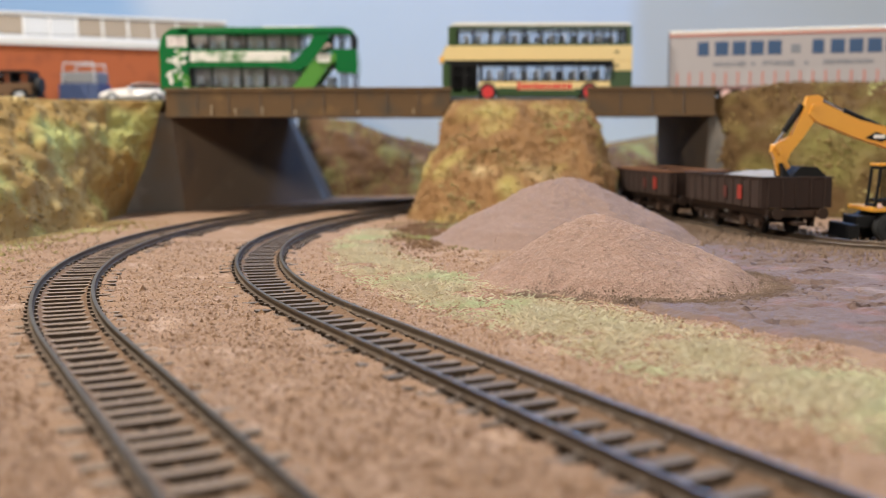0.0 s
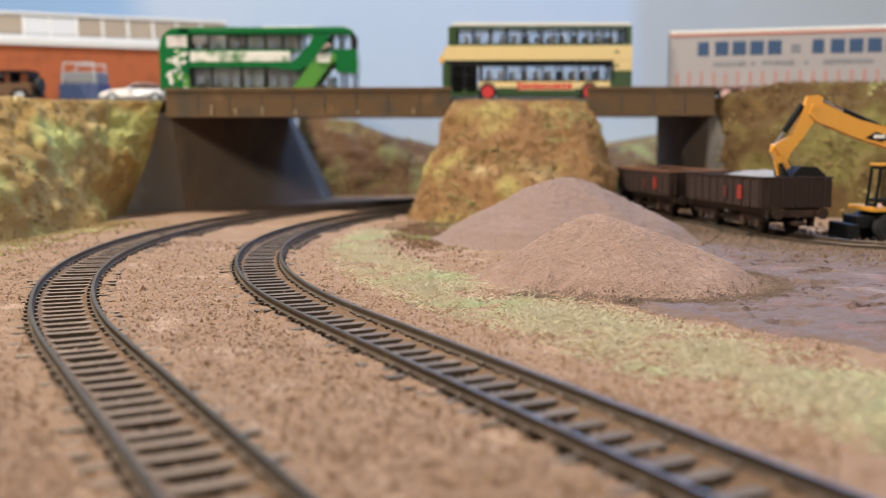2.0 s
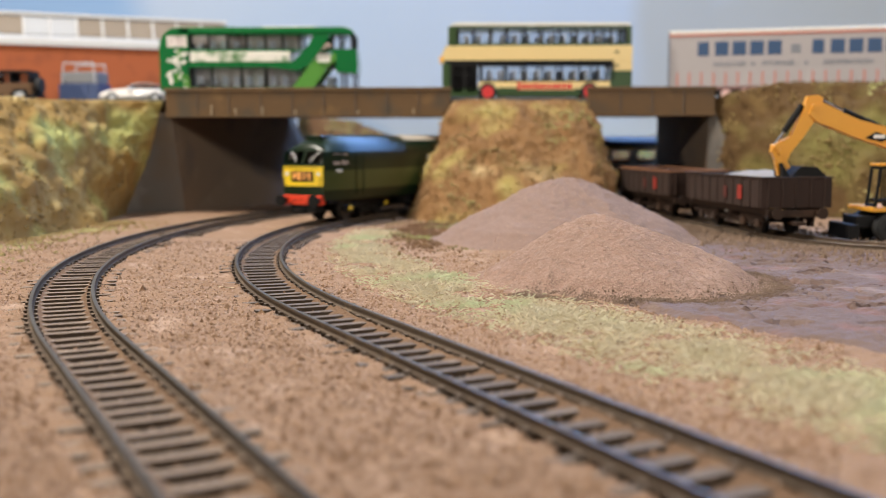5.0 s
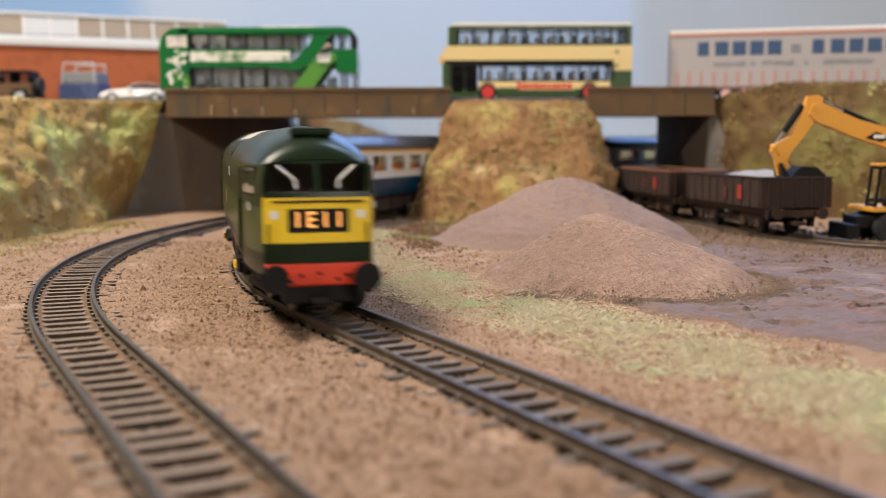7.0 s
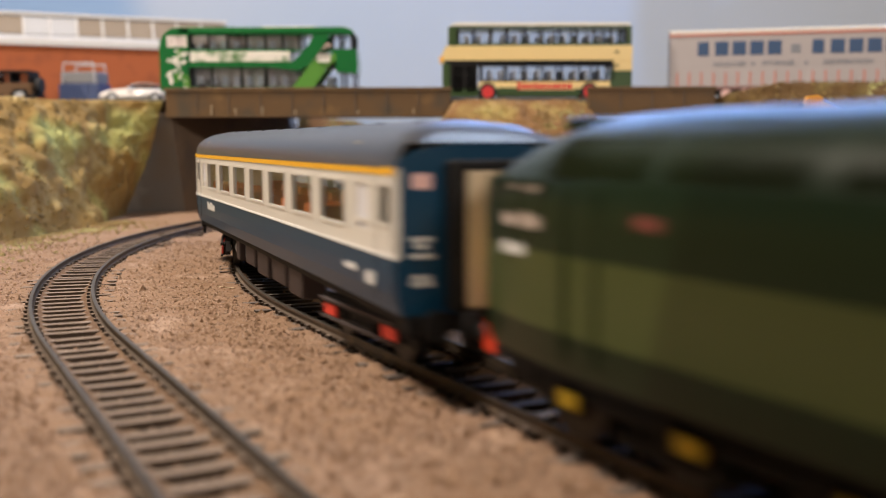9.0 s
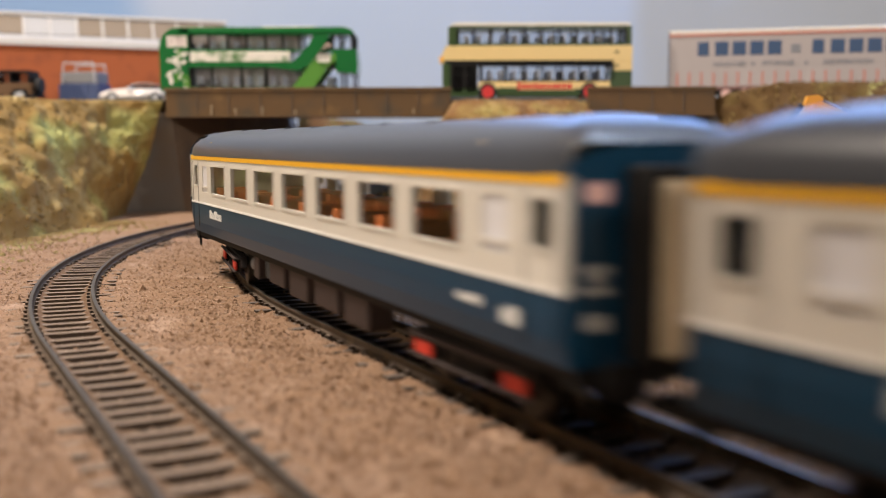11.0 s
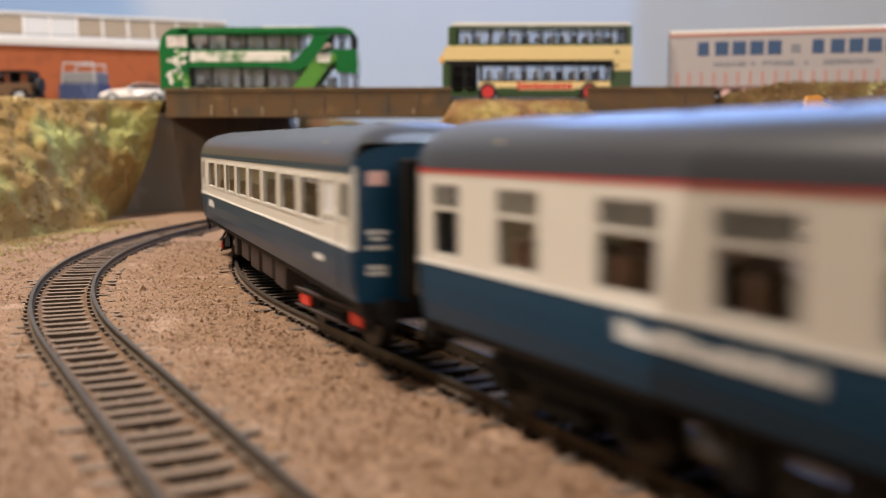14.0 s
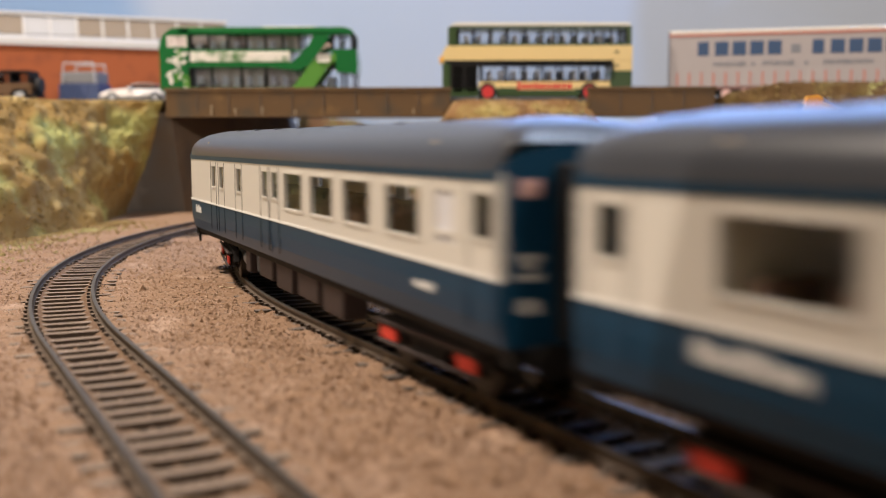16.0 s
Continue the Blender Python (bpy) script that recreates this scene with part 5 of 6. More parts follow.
DARKGLASS = glass("tinted_cab_glass", (0.35, 0.38, 0.40))


def beam(name, parent, pts, y0, y1, mt, label=""):
    bm = bmesh.new()
    prism(bm, pts, "y", y0, y1)
    bmesh.ops.bevel(bm, geom=list(bm.edges), offset=0.35 * MM, segments=2, affect="EDGES")
    return part(name, bm, mt, parent, label)


EX = thing("excavator", Matrix.Translation((0.2225, 0.503, -0.003)), "yellow wheeled excavator reaching its bucket into a wagon", "excavator")
# stick, boom and bucket in the plane of the arm
stick = beam("stick", EX, [(-37.5, 69.5), (-40, 71), (-45, 70.5), (-46, 66), (-52, 51), (-60.5, 47), (-62, 43.5), (-58.5, 37.5), (-54, 38), (-53, 43), (-46.3, 51), (-38, 63)], -2.4, 2.4, CATY, "yellow stick")
boom = beam("boom", EX, [(-45, 61.5), (-43, 66), (-38, 67), (-20, 58.5), (-2, 54.5), (14, 44), (30, 24), (24, 22), (8, 38), (-4, 45), (-22, 50.5), (-41, 58)], -3.4, 3.4, CATY, "yellow boom")
beam("link", EX, [(-60, 39), (-56, 41), (-52, 36), (-58, 31.5)], -1.8, 1.8, CATY, "yellow bucket link")
bk = bmesh.new()
prism(bk, [(-58, 38), (-54, 31), (-49, 36.5), (-41, 36.0), (-36.5, 31.8), (-40, 30.2), (-52, 29.8), (-57.5, 31.5)], "y", -7, 7)
part("bucket", bk, BLACK, EX, "black steel bucket")
for nm, a, b, r, mt in (("ram", (-55.5, 0, 53), (-47.0, 0, 66), 1.6, BLACK), ("ram_rod", (-38.5, 0, 69), (-26, 0, 62.5), 1.0, CHROME), ("ram", (-27, 0, 63), (-8, 0, 54.5), 1.9, BLACK),
                        ("ram_rod", (-60.2, 0, 46), (-55.3, 0, 53.3), 0.8, CHROME)):
    bm = bmesh.new()
    tube(bm, a, b, r, 12)
    part(nm, bm, mt, EX, "hydraulic ram")
for x, z in ((-42, 65), (-57.5, 43), (-59.5, 45.8)):
    bm = bmesh.new()
    tube(bm, (x, -4.0, z), (x, 4.0, z), 1.5, 12)
    part("pivot_pin", bm, CATY, EX)
lg = bmesh.new()
prism(lg, [(-17, 50), (-9, 48), (-4, 50.5), (-12, 53)], "y", -3.7, -3.4)
part("black_mark", lg, BLACK, boom, "black boom mark")
part("white_mark", boxes((-13, -7.5, -3.95, -3.7, 49.8, 51.6)), WHITE, boom, "white boom mark")
# upper works
part("turntable", boxes((-6, 30, -12, 12, 12.4, 14.5), bev=0.5), BLACK, EX)
part("house", boxes((8, 52, -15, 15, 14.5, 31), bev=2.0), CATY, EX, "yellow engine house")
part("front_deck", boxes((-17, 10, -15, 15, 14.5, 17.0), bev=0.7), CATY, EX, "yellow front deck")
cf = bmesh.new()
for y in (-14.5, -4.5):
    for a, b in (((-15.5, y, 17), (-13.5, y, 36)), ((7.5, y, 17), (7.5, y, 37)), ((-13.5, y, 36), (7.5, y, 37)), ((-16, y, 20), (7.5, y, 20)), ((-4, y, 20), (-4, y, 36.5))):
        tube(cf, a, b, 0.85, 8)
for a, b in (((-15.5, -14.5, 18), (-15.5, -4.5, 18)), ((-13.5, -14.5, 36), (-13.5, -4.5, 36)), ((7.5, -14.5, 37), (7.5, -4.5, 37))):
    tube(cf, a, b, 0.85, 8)
cab = part("cab_frame", cf, BLACK, EX, "black cab frame")
part("cab_roof", boxes((-14.5, 8.5, -15.2, -3.8, 36.5, 38.0), bev=0.5), CATY, cab, "yellow cab roof")
part("cab_pane", boxes((-13.5, 7, -14.6, -14.3, 20, 36.3)), DARKGLASS, cab)
part("cab_seat", boxes((-4, 4, -13, -6, 17, 28), (-9, 4, -13, -6, 17, 21), bev=0.8), BLACK, cab)
part("cab_stripe", boxes((-9, 5, -14.95, -14.65, 24.5, 26.5)), YELBIT, cab, "yellow stripe on the cab door")
# undercarriage
part("chassis", boxes((-22, 44, -9, 9, 6, 12.4), bev=0.8), BLACK, EX, "black chassis")
part("dozer_blade", boxes((-27, -22, -14, 14, 1.2, 8.5), bev=0.6), BLACK, EX, "black blade")
for x in (-8, 34):
    for y in (-13.5, 13.5):
        bm = bmesh.new()
        tube(bm, (x, y - 3.6, 7), (x, y + 3.6, 7), 7.0, 28)
        bmesh.ops.bevel(bm, geom=[e for e in bm.edges if e.is_manifold and e.calc_face_angle(0) > 1.0], offset=0.9 * MM, segments=2, affect="EDGES")
        w = part("wheel", bm, RUBBER, EX, "black rubber tyre")
        hb = bmesh.new()
        tube(hb, (x, y - 3.9, 7), (x, y + 3.9, 7), 3.4, 18)
        part("rim", hb, BLACK, w)

# ---- road vehicles ----
BUSGREEN = mat("bus_dark_green", (0.035, 0.070, 0.022), (0.05, 0.09, 0.03), 0.3, bump=0.02, coat=0.4)
BUSCREAM = mat("bus_cream", (0.76, 0.58, 0.27), (0.80, 0.63, 0.32), 0.35, bump=0.02, coat=0.3)
EMERALD = mat("bus_emerald_green", (0.010, 0.14, 0.035), (0.02, 0.19, 0.05), 0.22, bump=0.02, coat=0.6)
LIME = mat("bus_leaf_green", (0.10, 0.28, 0.05), (0.07, 0.22, 0.04), 0.25, bump=0.02, coat=0.5)
BUSWHITE = mat("bus_white", (0.74, 0.72, 0.66), (0.80, 0.78, 0.72), 0.3, bump=0.02, coat=0.4)
BUSGLASS = glass("bus_glazing", (0.86, 0.88, 0.90))
SEATPALE = mat("pale_seat", (0.74, 0.77, 0.83), (0.66, 0.69, 0.77), 0.6)
REDHUB = mat("red_hub", (0.60, 0.03, 0.03), (0.5, 0.02, 0.02), 0.4)
AMBER = mat("amber_panel", (0.80, 0.42, 0.04), (0.7, 0.34, 0.03), 0.4)


def round_poly(x0, x1, z0, z1, r0, r1, n=6):
    """Side outline with rounded upper corners of radius r0 at x0 and r1 at x1."""
    pts = [(x0, z0), (x1, z0)]
    for i in range(n + 1):
        a = math.pi / 2 * i / n
        pts.append((x1 - r1 + r1 * math.cos(a), z1 - r1 + r1 * math.sin(a)))
    for i in range(n + 1):
        a = math.pi / 2 * i / n
        pts.append((x0 + r0 - r0 * math.sin(a), z1 - r0 + r0 * math.cos(a)))
    return pts


def road_wheels(th, xs, r, y, hub, lab="wheel with coloured hub"):
    for x in xs:
        for s in (-1, 1):
            bm = bmesh.new()
            tube(bm, (x, s * y - 1.6, r), (x, s * y + 1.6, r), r, 24)
            w = part("wheel", bm, RUBBER, th, "black tyre")
            hb = bmesh.new()
            tube(hb, (x, s * y - 1.9, r), (x, s * y + 1.9, r), r * 0.66, 18)
            part("hub", hb, hub, w, lab)


def window_band(th, x0, x1, z0, z1, cuts, pillar, hw, frame_mat, seat_mat=SEATPALE, wt=0.8):
    """A row of windows on both flanks between z0 and z1, with posts, panes and seats inside."""
    for s in (-1, 1):
        edges = [x0] + cuts + [x1]
        for c in edges:
            posts = bmesh.new()
            box(posts, c - pillar / 2, c + pillar / 2, s * (hw - wt / 2) - wt / 2, s * (hw - wt / 2) + wt / 2, z0, z1)
            part("window_post", posts, frame_mat, th)
        for a, b in zip(edges, edges[1:]):
            part("pane", boxes((a + pillar / 2, b - pillar / 2, s * (hw - 0.5) - 0.1, s * (hw - 0.5) + 0.1, z0, z1)), BUSGLASS, th)
    st = bmesh.new()
    x = x0 + 6
    while x < x1 - 5:
        for s in (-1, 1):
            box(st, x - 1.6, x + 1.6, s * 8 - 5.2, s * 8 + 5.2, z0 - 4, z0 + (z1 - z0) * 0.60, 0.8)
        x += 9.0
    part("seats", st, seat_mat, th, "pale seats behind the windows")


def cream_bus():
    th = thing("double_decker_bus", Matrix.Translation((0.0695, 0.7830, 0.0757)) @ Matrix.Diagonal((1, 1, 1.07, 1)), "cream and dark green double-decker bus with red hubs", "bus", "vehicles on the bridge")
    X0, X1, hw = -71.5, 71.0, 16.4
    sk = boxes((X0 + 8, -43, -hw, hw, 3.0, 8.5), (-29, 32.5, -hw, hw, 3.0, 8.5), (46.5, X1, -hw, hw, 4.0, 8.5), bev=0.4)
    part("skirt", sk, BUSGREEN, th, "dark green skirt")
    part("lower_panel", boxes((X0 + 29, 55, -hw, hw, 8.5, 13.4), bev=0.3), BUSCREAM, th, "cream lower panel")
    part("rear_panel", boxes((55, X1, -hw, hw, 8.5, 20.5), bev=0.6), BUSGREEN, th, "dark green rear panel")
    part("rear_cream", boxes((57, X1 + 0.2, -hw, hw, 20.5, 28), bev=0.6), BUSCREAM, th)
    wb = boxes((X0 + 30, 57, -hw + 0.1, hw - 0.1, 13.4, 14.6), (X0 + 4, 57, -hw + 0.1, hw - 0.1, 25.8, 28.0))
    part("window_surround", wb, BLACK, th)
    window_band(th, X0 + 31, 57, 14.6, 25.8, [-22 + 13.5 * i for i in range(6)], 1.4, hw, BLACK)
    part("door", boxes((X0 + 8, X0 + 28, -hw + 0.2, -hw + 1.0, 3.5, 26)), BLACK, th, "dark folding doors")
    for x in (X0 + 10, X0 + 19.5):
        part("door_pane", boxes((x, x + 7, -hw, -hw + 0.3, 6, 24)), BUSGLASS, th)
    part("front_corner", boxes((X0 + 2, X0 + 8, -hw, hw, 3.0, 26), bev=1.0), BUSGREEN, th, "dark green front corner")
    mid = bmesh.new()
    prism(mid, [(X0 + 3, 28), (X1 + 0.2, 28), (X1 + 0.2, 38.0), (X0 + 5, 38.0), (X0 + 2, 33)], "y", -hw - 0.1, hw + 0.1)
    part("middle_band", mid, BUSCREAM, th, "cream band between decks")
    part("upper_rail", boxes((X0 + 9, X1 - 1, -hw + 0.1, hw - 0.1, 38, 39.6), (X0 + 9, X1 - 1, -hw + 0.1, hw - 0.1, 49.6, 51.2)), BUSGREEN, th)
    window_band(th, X0 + 14, X1 - 5, 39.6, 49.6, [-46 + 12.6 * i for i in range(9)], 1.5, hw, BLACK)
    part("upper_front", boxes((X0 + 6, X0 + 13, -hw, hw, 38, 51.2), bev=1.2), BUSGREEN, th, "dark green upper front")
    part("upper_rear", boxes((X1 - 4, X1 - 0.5, -hw, hw, 38, 51.2), bev=0.8), BUSGREEN, th)
    rf = bmesh.new()
    prism(rf, [(X0 + 7, 51.2), (X1 - 0.6, 51.2), (X1 - 2, 53.6), (X0 + 11, 53.8)], "y", -hw + 0.3, hw - 0.3)
    bmesh.ops.bevel(rf, geom=list(rf.edges), offset=0.6 * MM, segments=2, affect="EDGES")
    part("roof", rf, BUSWHITE, th, "pale cream roof")
    part("destination_lamp", boxes((X0 - 0.2, X0 + 3, -hw + 1, -hw + 7, 26.2, 31), bev=0.5), AMBER, th, "amber mirror housing")
    part("windscreen", boxes((X0 + 1.4, X0 + 1.9, -hw + 1, hw - 1, 9, 26)), BUSGLASS, th)
    ad = part("advert_panel", boxes((-13, 29, -hw - 0.25, -hw, 7.6, 13.0)), BUSCREAM, th, "cream advert panel")
    bm = bmesh.new()
    rg = random.Random(3)
    for i in range(11):
        box(bm, -14 + i * 3.7, -14 + i * 3.7 + rg.uniform(2.6, 3.3), -hw - 0.4, -hw - 0.2, 8.2 if i else 7.8, 12.0 if i else 12.9)
    part("advert_lettering", bm, REDHUB, ad, "red advert lettering")
    for z in (23.5, 33):
        part("small_badge", boxes((58, 61, -hw - 0.35, -hw, z, z + 1.2)), BLACK, th)
    part("lower_floor", boxes((X0 + 8, X1 - 2, -hw + 1, hw - 1, 5.5, 8.0)), BLACK, th)
    part("green_flash", boxes((-28.5, -14, -hw - 0.15, -hw + 0.1, 5.0, 9.2)), BUSGREEN, th)
    road_wheels(th, (-36, 39.5), 6.4, 15.5, REDHUB, "red wheel hub")


BUSCLOUD = mat("clouded_white_livery", (0.80, 0.77, 0.70), (0.52, 0.50, 0.44), 0.3, fine=300, coarse=70, bump=0.02, coat=0.4,
               spots=(0.10, 0.22, 0.08), spot_scale=110, spot_lo=0.53)
PALECORE = mat("pale_lining_and_reflection", (0.74, 0.68, 0.66), (0.82, 0.78, 0.77), 0.6, fine=300, coarse=60, spots=(0.35, 0.27, 0.26), spot_scale=90, spot_lo=0.6)


def green_bus():
    th = thing("double_decker_bus", Matrix.Translation((-0.1368, 0.7830, 0.0757)) @ Matrix.Diagonal((1, 1, 1.03, 1)), "glossy emerald green and white double-decker bus", "bus", "vehicles on the bridge")
    X0, X1, hw = -73.0, 74.0, 16.4
    low = bmesh.new()
    prism(low, [(X0 + 5, 3), (X1 - 2, 3), (X1 - 5, 10), (X0 + 2, 10)], "y", -hw, hw)
    part("skirt", low, EMERALD, th, "green skirt")
    part("lower_panel", boxes((X0 + 22, X1 - 14, -hw - 0.1, hw + 0.1, 6, 8.8), bev=0.3), BUSWHITE, th, "white lower line")
    rear = bmesh.new()
    prism(rear, round_poly(X0, X0 + 22, 8, 53, 14, 1.0), "y", -hw, hw)
    bmesh.ops.bevel(rear, geom=[e for e in rear.edges if abs(e.verts[0].co.y - e.verts[1].co.y) < 1e-6], offset=1.2 * MM, segments=2, affect="EDGES")
    part("rounded_end", rear, EMERALD, th, "rounded glossy green end")
    rl = random.Random(17)
    for i in range(26):
        x, z, r = X0 + rl.uniform(7, 21), rl.uniform(10, 36), rl.uniform(0.9, 2.6)
        turn = rl.uniform(0, 3.1)
        pt = bmesh.new()
        prism(pt, [(x + r * (1.5 * math.cos(a) * math.cos(turn) - 0.7 * math.sin(a) * math.sin(turn)), z + r * (1.5 * math.cos(a) * math.sin(turn) + 0.7 * math.sin(a) * math.cos(turn)))
                   for a in np.linspace(0, 5.6, 9)], "y", -hw - 0.12 - 0.01 * i, -hw + 0.1)
        part("white_leaf", pt, BUSWHITE if i % 3 else LIME, th, "white leaf shape on the green end")
    # cream panels stand in for the gleam reflected by the upper windows
    for x0, x1, z0, z1 in ((X0 + 6, X0 + 21, 39, 47), (X0 + 24.5, X0 + 36, 41.5, 47.2), (X0 + 38.5, X0 + 50, 44, 47.2)):
        part("window_reflection", boxes((x0, x1, -hw - 0.1 if x0 < X0 + 20 else -hw + 1.1, -hw + 1.6, z0, z1), bev=0.3), PALECORE, th, "cream panel painted as the reflection in the upper windows")
    part("lower_rail", boxes((X0 + 22, X1 - 8, -hw + 0.1, hw - 0.1, 8.8, 10.4)), EMERALD, th)
    window_band(th, X0 + 23, 30, 10.4, 24.5, [-34, -12, 6], 1.6, hw, BLACK)
    part("saloon_lining", boxes((X0 + 24, 29, -4, 11, 10.4, 24.5)), PALECORE, th, "pale saloon interior")
    part("saloon_lining", boxes((X0 + 24, 30, -4, 11, 37.4, 47.5)), PALECORE, th, "pale saloon interior")
    part("middle_green", boxes((X0 + 22, 30, -hw, hw, 24.5, 28.5), bev=0.4), EMERALD, th, "green band between decks")
    part("middle_white", boxes((X0 + 23, 24, -hw - 0.15, hw + 0.15, 28.5, 36), bev=0.6), BUSCLOUD, th, "clouded white band between decks")
    part("upper_rail", boxes((X0 + 22, 40, -hw + 0.1, hw - 0.1, 36, 37.4)), EMERALD, th)
    window_band(th, X0 + 23, 31, 37.4, 47.5, [-36, -22, -8, 6, 19], 1.6, hw, BLACK)
    top = bmesh.new()
    prism(top, [(X0 + 12, 47.5), (X1 - 2, 47.5), (X1 - 4, 51), (X1 - 10, 53.2), (X0 + 14, 53.2)], "y", -hw, hw)
    bmesh.ops.bevel(top, geom=[e for e in top.edges if abs(e.verts[0].co.y - e.verts[1].co.y) < 1e-6], offset=1.6 * MM, segments=3, affect="EDGES")
    part("roof", top, EMERALD, th, "glossy green roof")
    part("roof_pod", boxes((2, 42, -8, 8, 53.0, 54.6), bev=0.6), BUSWHITE, th)
    # sweeping stair panels towards the front
    for y in (-hw, hw - 0.8):
        sw = bmesh.new()
        prism(sw, [(10, 24.5), (26, 28.5), (36, 38), (42, 47.5), (54, 47.5), (48, 38), (38, 26), (30, 22)], "y", y - 0.1, y + 0.9)
        part("sweep_panel", sw, EMERALD, th, "sweeping green panel")
        s2 = bmesh.new()
        prism(s2, [(24, 8.8), (40, 8.8), (50, 22), (62, 34), (48, 34), (38, 26), (30, 16)], "y", y - 0.15, y + 0.95)
        part("sweep_panel", s2, LIME, th, "leaf green sweeping panel")
        s3 = bmesh.new()
        prism(s3, [(58, 22), (X1 - 3, 20), (X1 - 4, 37), (50, 37), (60, 33)], "y", y - 0.1, y + 0.9)
        part("front_panel", s3, EMERALD, th)
        s4 = bmesh.new()
        prism(s4, [(30, 22), (38, 26), (48, 37), (56, 40), (42, 47), (36, 38)], "y", y + 0.2, y + 0.8)
        part("stair_glass", s4, PINKPANE, th, "pinkish stair window")
    fr = bmesh.new()
    prism(fr, [(X1 - 14, 3), (X1 - 1, 3), (X1 - 3, 9), (X1 - 14, 9)], "y", -hw, hw)
    prism(fr, [(X1 - 16, 21), (X1 - 0.5, 20), (X1, 28), (X1 - 1, 37.4), (X1 - 16, 37.4)], "y", -hw - 0.2, hw + 0.2)
    part("front_end", fr, EMERALD, th, "green front end")
    for q in ((X1 - 3.5, X1 - 2, -hw, -hw + 1.2, 8.8, 21), (X1 - 3.5, X1 - 2, hw - 1.2, hw, 8.8, 21), (X1 - 5, X1 - 2.5, -hw, -hw + 1.2, 37, 48), (X1 - 5, X1 - 2.5, hw - 1.2, hw, 37, 48), (X1 - 12, X1 - 10.5, -hw, -hw + 1, 8.8, 21), (X1 - 12, X1 - 10.5, hw - 1, hw, 8.8, 21), (X1 - 13, X1 - 11.5, -hw, -hw + 1, 37, 47.5), (X1 - 13, X1 - 11.5, hw - 1, hw, 37, 47.5), (55, 56.5, -hw, -hw + 1, 37, 47.5)):
        part("front_post", boxes(q), BLACK, th)
    for s in (-1, 1):
        part("pane", boxes((42, X1 - 6, s * (hw - 0.5) - 0.1, s * (hw - 0.5) + 0.1, 9, 21)), BUSGLASS, th)
        part("pane", boxes((50, X1 - 9, s * (hw - 0.5) - 0.1, s * (hw - 0.5) + 0.1, 37.4, 47.5)), BUSGLASS, th)
    part("cab_seats", boxes((50, 56, -10, 10, 9, 18), (60, 63, -10, 10, 37, 44), bev=0.6), SEATPALE, th)
    part("white_roundel", boxes((44, 54, -hw - 0.25, -hw, 28, 34), bev=1.5), BUSWHITE, th)
    part("floor", boxes((X0 + 20, X1 - 8, -hw + 1, hw - 1, 5, 8), (X0 + 20, X1 - 10, -hw + 1, hw - 1, 25, 27)), BLACK, th)
    road_wheels(th, (-42, 46), 6.4, 14.6, BLACK)


cream_bus()
green_bus()

# lorry trailer with side curtain
CURTAIN = mat("pale_grey_curtain", (0.38, 0.345, 0.345), (0.46, 0.42, 0.415), 0.55, fine=500, coarse=30, bump=0.1)
LETTER = mat("deep_blue_lettering", (0.035, 0.075, 0.16), (0.045, 0.09, 0.19), 0.5, bump=0.0)
PALERED = mat("faded_red_print", (0.50, 0.20, 0.16), (0.58, 0.30, 0.26), 0.6, bump=0.0)
GREYLET = mat("grey_lettering", (0.20, 0.21, 0.24), (0.26, 0.27, 0.30), 0.6, bump=0.0)


def flat_text(body, parent, x, y, z, size, material):
    """A word in flat letters on a flank that faces -y (millimetres)."""
    fc = bpy.data.curves.new("lettering", "FONT")
    fc.body, fc.size, fc.align_x, fc.align_y, fc.extrude, fc.offset = body, size * MM, "CENTER", "CENTER", 0.08 * MM, 0.12 * MM
    fo = new("lettering", fc)
    dg = bpy.context.evaluated_depsgraph_get()
    txt = new("lettering", bpy.data.meshes.new_from_object(fo.evaluated_get(dg)))
    bpy.data.objects.remove(fo)
    txt.data.materials.clear()
    txt.data.materials.append(material)
    txt.parent = parent
    txt.matrix_basis = Matrix.Translation((x * MM, y * MM, z * MM)) @ Matrix.Rotation(radians(90), 4, "X") @ Matrix.Diagonal((1.25, 1, 1, 1))
    return tagged(txt, "grey lettering")


